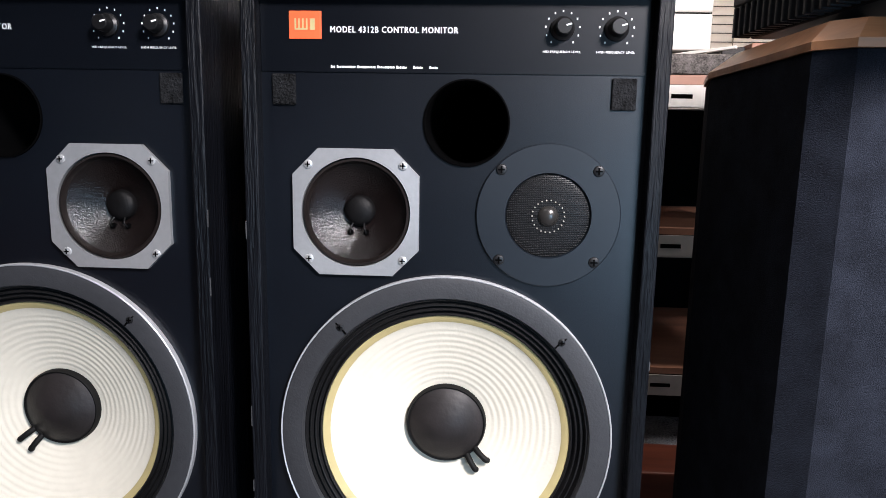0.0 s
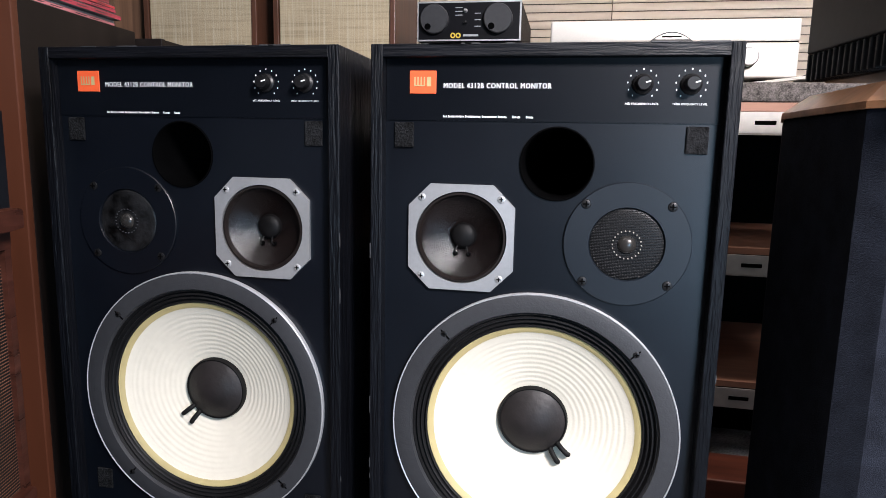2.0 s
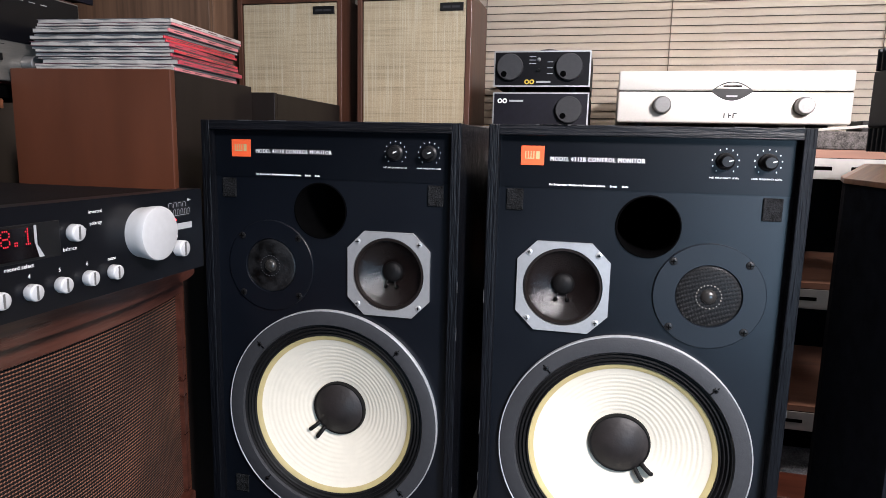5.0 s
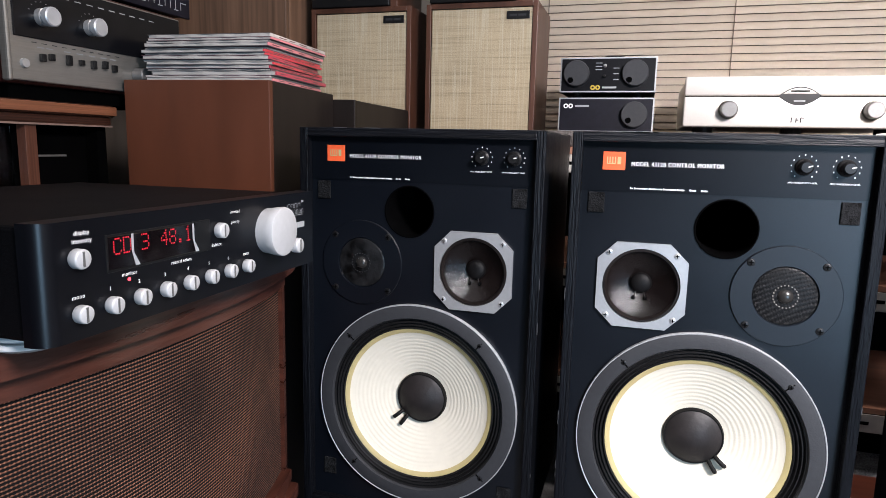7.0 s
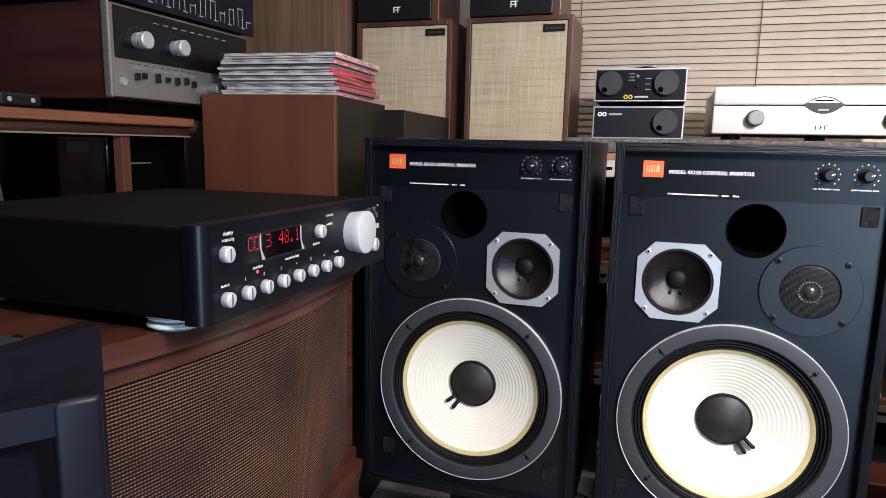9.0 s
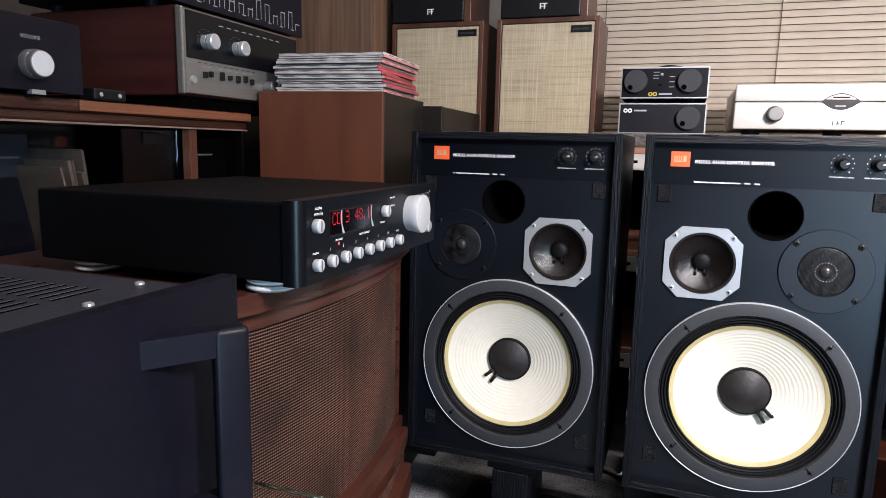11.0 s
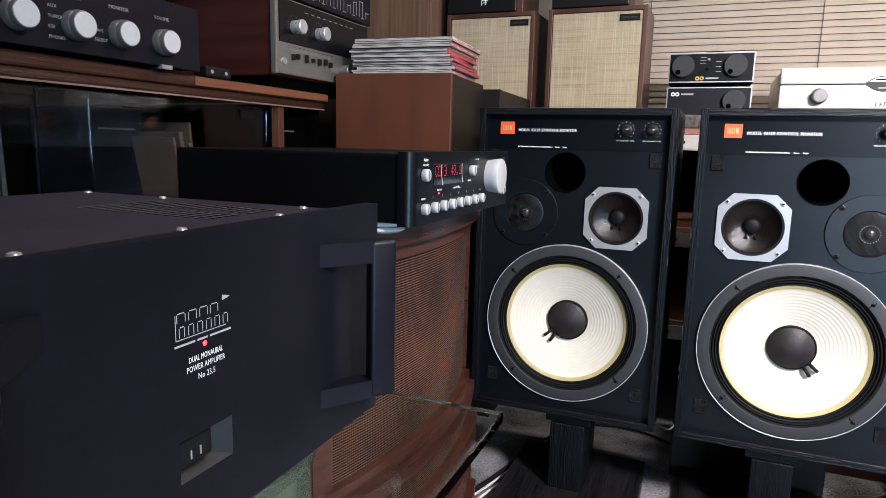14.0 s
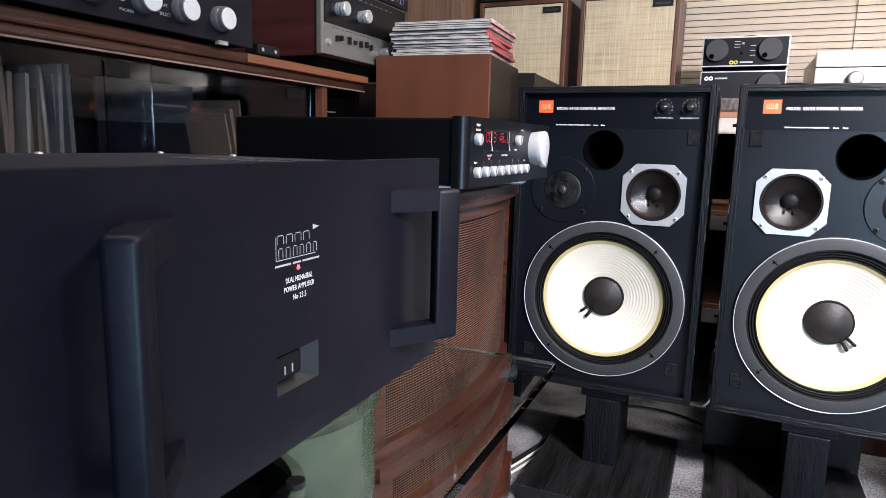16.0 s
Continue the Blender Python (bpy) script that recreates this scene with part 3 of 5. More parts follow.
# ---- monitor loudspeakers ----
def loudspeaker(x, y, z, flip, label, scuffs):
    root = thing("monitor_loudspeaker", pose(x, y, z), label, "loudspeaker", "monitor loudspeakers")
    W, H, D, T = 0.1825, 0.597, 0.298, 0.013
    # open box of four boards and a back
    for a, b in ((-W, -W + T), (W - T, W)):
        part("side_panel", box(a, b, 0, D, 0, H, 0.0012), "ash", root)
    for n, a, b in (("top_panel", H - T, H), ("bottom_panel", 0, T)):
        part(n, box(-W + T - 0.0005, W - T + 0.0005, 0.0006, D, a, b, 0.001), "ash_h", root)
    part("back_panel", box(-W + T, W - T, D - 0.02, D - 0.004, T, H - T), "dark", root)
    s = -1 if flip else 1
    mx, tx, px, wx = -0.085 * s, 0.0875 * s, 0.013 * s, -0.001 * s
    wz, mz, tz, pz = 0.1848, 0.397, 0.398, 0.478
    yb = 0.015
    holes = [(wx, wz, 0.150), (mx, mz, 0.049), (px, pz, 0.0365)]
    baffle = part("baffle", plate_with_holes(-W + T, W - T, T, H - T, yb, holes), "baffle", root, "blue-black painted baffle")
    # control panel foil
    part("control_panel", box(-W + T + 0.0005, W - T - 0.0005, yb - 0.0012, yb + 0.001, 0.5205, H - T - 0.0005), "panel", root, "dark satin control panel")
    yp = yb - 0.0014
    badge = part("badge", box(-0.1435, -0.115, yb - 0.0022, yb, 0.548, 0.5715, 0.0004), "orange", root, "orange square badge with a cream mark")
    bm = bars([(-0.1385, -0.1370), (-0.1352, -0.1338), (-0.1318, -0.1304), (-0.1284, -0.1270), (-0.1250, -0.1205)], yb - 0.0026, 0.5555, 0.5650)
    bars([(-0.1370, -0.1270)], yb - 0.0027, 0.5555, 0.5568, bm)
    part("badge_mark", bm, "cone_edge", badge)
    part("model_lettering", text("MODEL 4312B CONTROL MONITOR", 0.111, 0.0052, -0.107, yp, 0.5538, bold=0.028, gap=1.16), "white_ink", root)
    rnd = random.Random(3)
    line, cur = bmesh.new(), -0.107
    for letters in (3, 12, 11, 10, 6, 0, 6, 0, 5):
        for k in range(letters):
            w = rnd.uniform(0.0008, 0.0013)
            bars([(cur, cur + w)], yp, 0.5238 + rnd.choice((0, 0.0002)), 0.5238 + (0.0026 if k == 0 else rnd.uniform(0.0015, 0.0021)), line)
            cur += w + 0.00042
        cur += 0.0012 if letters else 0.0045
    part("maker_line", line, "white_ink", root)
    for kx, word in ((0.0930, "MID FREQUENCY LEVEL"), (0.1385, "HIGH FREQUENCY LEVEL")):
        kz = 0.5585
        k = part("level_knob", lathe([(0, 0.0150), (0.0060, 0.0150), (0.0067, 0.0142), (0.0074, 0.005), (0.0084, 0.004), (0.0100, 0.003), (0.0103, 0)], kx, kz, yb - 0.001, 32), "black", root, smooth=35)
        pm = bmesh.new()
        merge(pm, box(0.0014, 0.0060, -0.0004, 0.0003, -0.0006, 0.0006), Matrix.Translation((kx, yb - 0.0163, kz)) @ Matrix.Rotation(radians(-16), 4, "Y"))
        part("pointer", pm, "white_ink", k)
        dm = bmesh.new()
        for i in range(11):
            a = radians(-50 + 28 * i)
            dx, dz = kx + 0.0145 * math.cos(a), kz + 0.0145 * math.sin(a)
            bars([(dx - 0.0005, dx + 0.0005)], yp, dz - 0.0008, dz + 0.0008, dm)
        part("dial_marks", dm, "white_ink", root)
        part("dial_lettering", text(word, 0.032, 0.0019, kx, yp, 0.5385, "CENTER"), "white_ink", root)
    for vx, vz in ((-0.149, 0.505), (0.148, 0.5045), (-0.142, 0.062), (0.142, 0.062)):
        part("hook_pad", box(vx - 0.0106, vx + 0.0106, yb - 0.0025, yb, vz - 0.0135, vz + 0.0135, 0.0012), "velcro", root)
    # port tube, blackened for the shade inside it
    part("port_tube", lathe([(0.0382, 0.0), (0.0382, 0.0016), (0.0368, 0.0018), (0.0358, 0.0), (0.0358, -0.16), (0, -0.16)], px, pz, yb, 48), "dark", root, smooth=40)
    # woofer
    w = part("woofer_frame", lathe([(0.1548, 0.0), (0.1548, 0.006), (0.1515, 0.0072), (0.136, 0.0066), (0.1335, 0.002), (0.132, -0.004)], wx, wz, yb, 96), "frame_grey", root, "grey woofer frame", 40)
    part("bright_rim", lathe([(0.1565, 0.0), (0.1565, 0.0062), (0.1558, 0.0070), (0.1549, 0.0066), (0.1549, 0.0)], wx, wz, yb, 96), "bright", w, "thin bright metal rim", 40)
    prof = []
    for i in range(25):
        f = i / 24
        prof.append((0.1345 - 0.0165 * f, 0.0015 - 0.003 * f + 0.0022 * math.sin(f * math.pi * 7)))
    part("surround", lathe(prof, wx, wz, yb, 96), "rubber", w, "ribbed black surround", 60)
    part("cone_edge", lathe([(0.1185, -0.0025), (0.1175, -0.0015), (0.113, -0.0035), (0.1105, -0.0055)], wx, wz, yb, 96), "cone_edge", w, "yellowed cone edge", 40)
    prof = []
    for i in range(73):
        f = i / 72
        r = 0.111 - 0.0735 * f
        d = -0.005 - 0.0285 * f ** 0.85
        rib = 0.00020 * math.sin(f * 12 * 2 * math.pi) if 0.10 < f < 0.93 else 0
        prof.append((r, d + rib))
    part("cone", lathe(prof, wx, wz, yb, 96), "cone_white", w, "white ribbed paper cone", 60)
    part("cap_seam", lathe([(0.0402, -0.0335), (0.0398, -0.0285), (0.0385, -0.0260), (0.0374, -0.0262), (0.0370, -0.0275)], wx, wz, yb, 64), "lead", w, "black glued seam", 50)
    prof = [(0.0376, -0.0275)]
    for i in range(1, 13):
        f = i / 12
        prof.append((0.0376 * (1 - f), -0.0270 + 0.0125 * math.sin(f * math.pi / 2)))
    part("dust_cap", lathe(prof, wx, wz, yb, 64), "cap", w, "dark domed dust cap", 50)
    side = 1 if not flip else -1
    for j, ang in enumerate((-39, -55)):
        a = radians(ang if not flip else 180 - ang)
        dx, dz = math.cos(a), math.sin(a)
        pts = [(wx + r * dx, yb - d, wz + r * dz) for r, d in ((0.038, -0.027), (0.044, -0.0225), (0.052, -0.0205), (0.0545, -0.0225))]
        part("lead_wire", tube(pts, 0.0030, 10), "lead", w, "short black lead", 60)
    for ang in (45, 135, 225, 315):
        a = radians(ang - 2 * s)
        scx, scz = wx + 0.1445 * math.cos(a), wz + 0.1445 * math.sin(a)
        screw(w, scx, yb - 0.0066, scz, 0.0036, "black")
        rd = bmesh.new()
        merge(rd, box(0.136, 0.1500, -0.0003, 0.0003, -0.0007, 0.0007), Matrix.Translation((wx, yb - 0.0072, wz)) @ Matrix.Rotation(-a, 4, "Y"))
        part("frame_notch", rd, "dark", w)
    # midrange
    h = 0.0573
    mid = part("midrange_frame", plate_with_holes(mx - h, mx + h, mz - h, mz + h, yb, [(mx, mz, 0.0495)], 0.0045, 64, 0.0236), "silver", root, "silver octagonal midrange frame")
    prof = [(0.0497, 0.0046), (0.0497, 0.0), (0.0480, 0.0035), (0.0462, 0.0035), (0.0452, 0.0005), (0.0440, -0.001)]
    part("gasket", lathe(prof, mx, mz, yb, 64), "doped", mid, "black midrange surround", 50)
    prof = [(0.0442 - 0.0300 * (i / 12), -0.001 - 0.018 * (i / 12) ** 0.8) for i in range(13)]
    part("cone", lathe(prof, mx, mz, yb, 64), "mid_cone", mid, "glossy dark brown cone", 60)
    prof = [(0.0145, -0.019), (0.0140, -0.0155)] + [(0.0140 * math.cos(i * math.pi / 12), -0.0155 + 0.006 * math.sin(i * math.pi / 12)) for i in range(1, 7)]
    part("dust_cap", lathe(prof, mx, mz, yb, 40), "cap_black", mid, "dark dust cap", 50)
    for dx in (-0.0085, 0.0065):
        part("lead_eyelet", lathe([(0, 0.004), (0.002, 0.0035), (0.0030, 0)], mx + dx * 1.0, mz - 0.0205, yb + 0.016, 12), "dark", mid, smooth=50)
        part("lead_wire", tube([(mx + dx * 0.7, yb + 0.0135, mz - 0.0115), (mx + dx * 0.9, yb + 0.009, mz - 0.0165), (mx + dx, yb + 0.0125, mz - 0.0205)], 0.0008, 6), "rubber", mid, smooth=60)
    for sx in (-1, 1):
        for sz in (-1, 1):
            screw(mid, mx + sx * 0.0428, yb - 0.0045, mz + sz * 0.0428, 0.0041)
    # tweeter
    tw = part("tweeter_plate", lathe([(0.0640, 0.0), (0.0640, 0.0022), (0.0632, 0.0030), (0.0384, 0.0030), (0.0376, 0.0016), (0.0370, -0.001)], tx, tz, yb, 80), "baffle" if flip else "tweeter", root, "dark slate tweeter plate", 35)
    prof = [(0.0372, 0.0004)] + [(0.0372 * math.cos(i * math.pi / 16), 0.0004 + 0.0035 * math.sin(i * math.pi / 16)) for i in range(1, 9)]
    part("mesh_grille", lathe(prof, tx, tz, yb, 64), "mesh_worn" if flip else "mesh", tw, "torn dark mesh over the dome" if flip else "fine dark wire mesh over the dome", 60)
    part("dome", lathe([(0.0096, 0.0034), (0.0084, 0.0056), (0.0062, 0.0074), (0.0032, 0.0085), (0, 0.0088)], tx, tz, yb, 32), "dome", tw, "pale metal dome", 60)
    for i in range(22):
        a = 2 * math.pi * i / 22
        cx, cz = tx + 0.0143 * math.cos(a), tz + 0.0143 * math.sin(a)
        part("bead", box(cx - 0.0006, cx + 0.0006, yb - 0.0056, yb - 0.0030, cz - 0.0006, cz + 0.0006, 0.0002, 1), "frame_grey" if flip else "bead", tw, "dull bead" if flip else "bright bead")
    for sx in (-1, 1):
        for sz in (-1, 1):
            screw(tw, tx + sx * 0.0425, yb - 0.0030, tz + sz * 0.0405, 0.0050, "black")
    # worn corners
    rnd = random.Random(17 if flip else 5)
    for i in range(scuffs):
        if i % 3:
            sx, l = rnd.uniform(-0.16, 0.16), rnd.uniform(0.006, 0.03)
            bm = box(sx - l / 2, sx + l / 2, -0.0003, 0.0012, H - 0.0011, H + 0.0003, 0.0002)
        else:
            sz, l = rnd.uniform(0.05, 0.58), rnd.uniform(0.006, 0.02)
            e = rnd.choice((-W, W))
            bm = box(e - 0.0003 if e < 0 else e - 0.0008, e + 0.0008 if e < 0 else e + 0.0003, -0.0003, 0.0012, sz - l / 2, sz + l / 2, 0.0002)
        part("worn_edge", bm, "scuff", root, "pale worn scratch on the edge")
    return root


SPK = [(-0.0265, 0.56, 0.192, False, "black ash studio monitor loudspeaker, white woofer cone, grille removed", 14),
       (-0.426, 0.56, 0.192, True, "mirrored black ash monitor loudspeaker beside the sideboard, white woofer", 8)]
for a in SPK:
    loudspeaker(*a)


def stand(x, y, shift, label):
    root = thing("loudspeaker_stand", pose(x, y, 0), label, "speaker stand", "loudspeaker stands")
    part("base_plate", box(-0.135 + shift, 0.135 + shift, -0.175, 0.175, 0, 0.03, 0.002), "stand_wood", root)
    part("column", box(-0.034, 0.034, -0.02, 0.13, 0.03, 0.17, 0.002), "ash", root)
    part("top_plate", box(-0.045, 0.045, -0.015, 0.16, 0.17, 0.192, 0.001), "ash_h", root)
    return root


for sx, shift in ((-0.408, 0.008), (-0.040, -0.015)):
    stand(sx, 0.595, shift, "low black wooden pedestal stand under a loudspeaker")


# ---- tall curved cabinet with cloth front ----
root = thing("bowed_loudspeaker_cabinet", pose(0, 0, 0), "vintage mahogany cabinet with bowed brown cloth front", "loudspeaker cabinet")
BY0, BY1 = -0.042, 0.487


def bow(y, grow=0.0):
    """x of the bowed front at y."""
    ym, half = (BY0 + BY1) / 2, (BY1 - BY0) / 2
    return -0.5575 + grow - 0.040 * ((y - ym) / half) ** 2


def bow_slab(z0, z1, grow, y0=BY0, y1=BY1, back=-0.96, n=28):
    pts = [(bow(y0 + (y1 - y0) * i / n, grow), y0 + (y1 - y0) * i / n) for i in range(n + 1)]
    return prism(pts + [(back, y1), (back, y0)], z0, z1)


def softened(bm, r=0.003):
    bmesh.ops.bevel(bm, geom=[e for e in bm.edges if abs(e.verts[0].co.z - e.verts[1].co.z) < 1e-5], offset=r, segments=2, profile=0.5, affect="EDGES")
    return bm


part("top_board", softened(bow_slab(0.588, 0.610, 0.020, BY0 - 0.004, BY1 + 0.004, -0.98)), "rim_wood", root, "dark mahogany top board", 40)
part("top_rail", bow_slab(0.566, 0.588, 0.004), "rim_wood", root, "bowed mahogany rail", 30)
IN0, IN1 = BY0 + 0.030, BY1 - 0.011
part("upper_cloth", bow_slab(0.288, 0.566, -0.004, IN0, IN1, -0.90), "grille_brown", root, "coarse brown woven speaker cloth", 30)
part("curved_rail", softened(bow_slab(0.268, 0.288, 0.010)), "rim_wood", root, "bowed mahogany rail", 30)
part("curved_rail", softened(bow_slab(0.246, 0.268, 0.021)), "rim_wood", root, "bowed mahogany rail", 30)
part("lower_cloth", bow_slab(0.200, 0.246, 0.008, IN0, IN1, -0.90), "grille_brown", root, "coarse brown woven speaker cloth", 30)
part("lower_rail", softened(bow_slab(0.150, 0.200, 0.028)), "rim_wood", root, "bowed mahogany rail", 30)
part("foot_cloth", bow_slab(0.060, 0.150, 0.014, IN0, IN1, -0.90), "grille_brown", root, "coarse brown woven speaker cloth", 30)
part("plinth", bow_slab(0.0, 0.060, 0.030), "rim_wood", root, "mahogany plinth", 30)
for y0, y1 in ((BY0, IN0), (IN1, BY1)):
    for z0, z1, gr in ((0.288, 0.566, 0.003), (0.200, 0.246, 0.014), (0.060, 0.150, 0.020)):
        part("end_post", bow_slab(z0, z1, gr, y0, y1, -0.955, 6), "rim_wood", root, "", 30)


# ---- line preamplifier on the cabinet ----
def round_knob(parent, name, x, y, z, r, d, material="knob", label=""):
    return part(name, lathe([(0, d), (r * 0.86, d), (r * 0.96, d - r * 0.08), (r, d - r * 0.2), (r, 0.001), (r * 0.9, 0)], x, z, y, 40), material, parent, label, 40)


def preamplifier():
    # front faces -y here, turned to face +x in the room
    root = thing("preamplifier", pose(-0.5, 0.21, 0.620, 0, 0, 90), "slim black preamplifier with red display and silver buttons", "amplifier")
    W = 0.184
    part("chassis", box(-W, W, 0.012, 0.352, 0.0046, 0.086, 0.003), "anod_rough", root)
    bm = bmesh.new()
    out = []
    for i in range(9):
        a = radians(90 * i / 8)
        out.append((-W - 0.002 + 0.013 - 0.013 * math.cos(a), 0.013 - 0.013 * math.sin(a)))
    out += [(W + 0.002, 0.0), (W + 0.002, 0.020), (-W - 0.002, 0.020)]
    prism(out, 0.002, 0.0885, bm)
    part("front_panel", bm, "anod_pre", root, "black anodised front panel with a rounded end", 30)
    y = -0.0006
    part("display_border", box(-0.131, -0.009, -0.0008, 0.001, 0.0455, 0.0745, 0.0005), "black", root)
    part("display_window", box(-0.129, -0.030, -0.0012, 0.001, 0.0475, 0.0730, 0.0005), "display", root, "dark red display window")
    DOTS = {"C": "01110100011000010000100001000101110", "D": "11110100011000110001100011000111110", "3": "11110000010000101110000010000111110",
            "4": "00010001100101010010111110001000010", "8": "01110100011000101110100011000101110", ".": "00000000000000000000000000110001100",
            "1": "00100011000010000100001000010001110"}
    for word, x0 in (("CD", -0.1245), ("3", -0.0955), ("48.1", -0.0735)):
        for ch in word:
            bm = bmesh.new()
            for k, bit in enumerate(DOTS[ch]):
                if bit == "1":
                    dx, dz = x0 + (k % 5) * 0.00175, 0.0715 - (k // 5) * 0.00195
                    bars([(dx, dx + 0.0011)], -0.0014, dz - 0.0012, dz, bm)
            part("digit", bm, "digits", root, "dim red dot-matrix digit")
            x0 += 0.0098
    for x0 in (-0.104, -0.032):
        bm = bmesh.new()
        bm.faces.new([bm.verts.new(p) for p in ((x0 + 0.001, -0.0016, 0.0475), (x0 + 0.006, -0.0016, 0.0475), (x0, -0.0016, 0.058), (x0, -0.0016, 0.073), (x0 - 0.0025, -0.0016, 0.073), (x0 - 0.0025, -0.0016, 0.060))])
        part("display_divider", bm, "grey_ink", root)
    names = ("mono", "1", "2", "3", "4", "5", "6", "mute")
    for i, nm in enumerate(names):
        x = -0.1580 + 0.0292 * i
        b = round_knob(root, "push_button", x, 0, 0.0212, 0.0067, 0.008)
        part("button_groove", box(x - 0.0009, x + 0.0009, -0.0083, -0.0079, 0.0157, 0.0267), "dark_silver", b)
        part("lettering", text(nm, 0, 0.0033, x, y, 0.0322, "CENTER"), "white_ink", root)
    for x, z in ((-0.1580, 0.0615), (0.004, 0.0625)):
        b = round_knob(root, "push_button", x, 0, z, 0.0073, 0.008)
        part("button_groove", box(x - 0.0009, x + 0.0009, -0.0083, -0.0079, z - 0.0055, z + 0.0055), "dark_silver", b)
    for body, x, z, h in (("display", -0.152, 0.0778, 0.0034), ("intensity", -0.152, 0.0720, 0.0034), ("monitor", -0.109, 0.0405, 0.0032), ("record select", -0.049, 0.0405, 0.0032),
                          ("balance", 0.0, 0.0480, 0.0032), ("inverted", 0.030, 0.0765, 0.0030), ("polarity", 0.030, 0.0665, 0.0030), ("mode", 0.014, 0.0625, 0.0030), ("standby", 0.134, 0.0405, 0.0034)):
        part("lettering", text(body, 0, h, x, y, z, "CENTER"), "white_ink", root)
    part("indicator", lathe([(0, 0.0012), (0.0016, 0)], -0.109, 0.0372, 0, 10), "led", root, "small red light")
    part("indicator", lathe([(0, 0.0012), (0.0013, 0)], 0.140, 0.0585, 0, 10), "led", root, "small red light")
    part("volume_knob", lathe([(0, 0.0212), (0.0238, 0.0212), (0.0256, 0.0204), (0.0262, 0.0182), (0.0257, 0.0120), (0.0246, 0.0060), (0.0240, 0.0)], 0.0890, 0.0520, 0, 64), "knob", root, "large satin silver volume knob", 35)
    b = round_knob(root, "push_button", 0.141, 0, 0.029, 0.0085, 0.010)
    part("button_groove", box(0.1397, 0.1423, -0.0103, -0.0099, 0.022, 0.036), "dark_silver", b)
    maker_mark(root, 0.128, 0.0640, 0.038, 0.0140, y, "grey_ink")
    part("name_plate", box(0.136, 0.166, -0.0008, 0.0, 0.0480, 0.0545), "grey_ink", root)
    return root


def maker_mark(parent, x, z, w, h, y, material):
    """Two rows of thin open arches and a small arrow, a plain stand-in for a maker's mark."""
    bm = bmesh.new()
    t = h * 0.034
    for n, first, za, zb in ((4, 0.03, z + h * 0.55, z + h * 0.90), (6, 0.06, z, z + h * 0.40)):
        for i in range(n):
            xa = x + w * (first + i / n * (1 - first) * (0.80 if n == 4 else 1.0))
            xb = xa + w / n * 0.60
            bars([(xa, xa + t)], y, za, zb - t * 1.5, bm)
            bars([(xb - t, xb)], y, za, zb - t * 1.5, bm)
            bars([(xa + t * 1.5, xb - t * 1.5)], y - 0.00005, zb - t, zb, bm)
    bars([(x, x + t)], y - 0.0001, z - h * 0.08, z + h * 0.85, bm)
    bars([(x, x + w * 0.9)], y - 0.0001, z - h * 0.08, z - h * 0.08 + t, bm)
    bm.faces.new([bm.verts.new(p) for p in ((x + w * 0.84, y - 0.0001, z + h * 0.9), (x + w, y - 0.0001, z + h), (x + w * 0.84, y - 0.0001, z + h * 1.12))])
    return part("maker_mark", bm, material, parent)


preamplifier()
for i, (px, py) in enumerate(((-0.556, 0.058), (-0.556, 0.365), (-0.800, 0.060))):
    root = thing("ceramic_isolator", pose(px, py, 0.6102), "pair of white glazed ceramic discs under the preamplifier", "isolator", "ceramic isolators")
    part("lower_disc", lathe([(0, 0), (0.022, 0), (0.0275, 0.003), (0.028, 0.0045), (0.026, 0.0068), (0, 0.0068)], 0, 0, 0, 40, axis="z"), "ceramic", root, smooth=40)
    part("upper_disc", lathe([(0, 0.0072), (0.022, 0.0072), (0.0272, 0.0102), (0.0278, 0.0118), (0.0255, 0.0142), (0, 0.0142)], 0, 0, 0, 40, axis="z"), "ceramic", root, smooth=40)


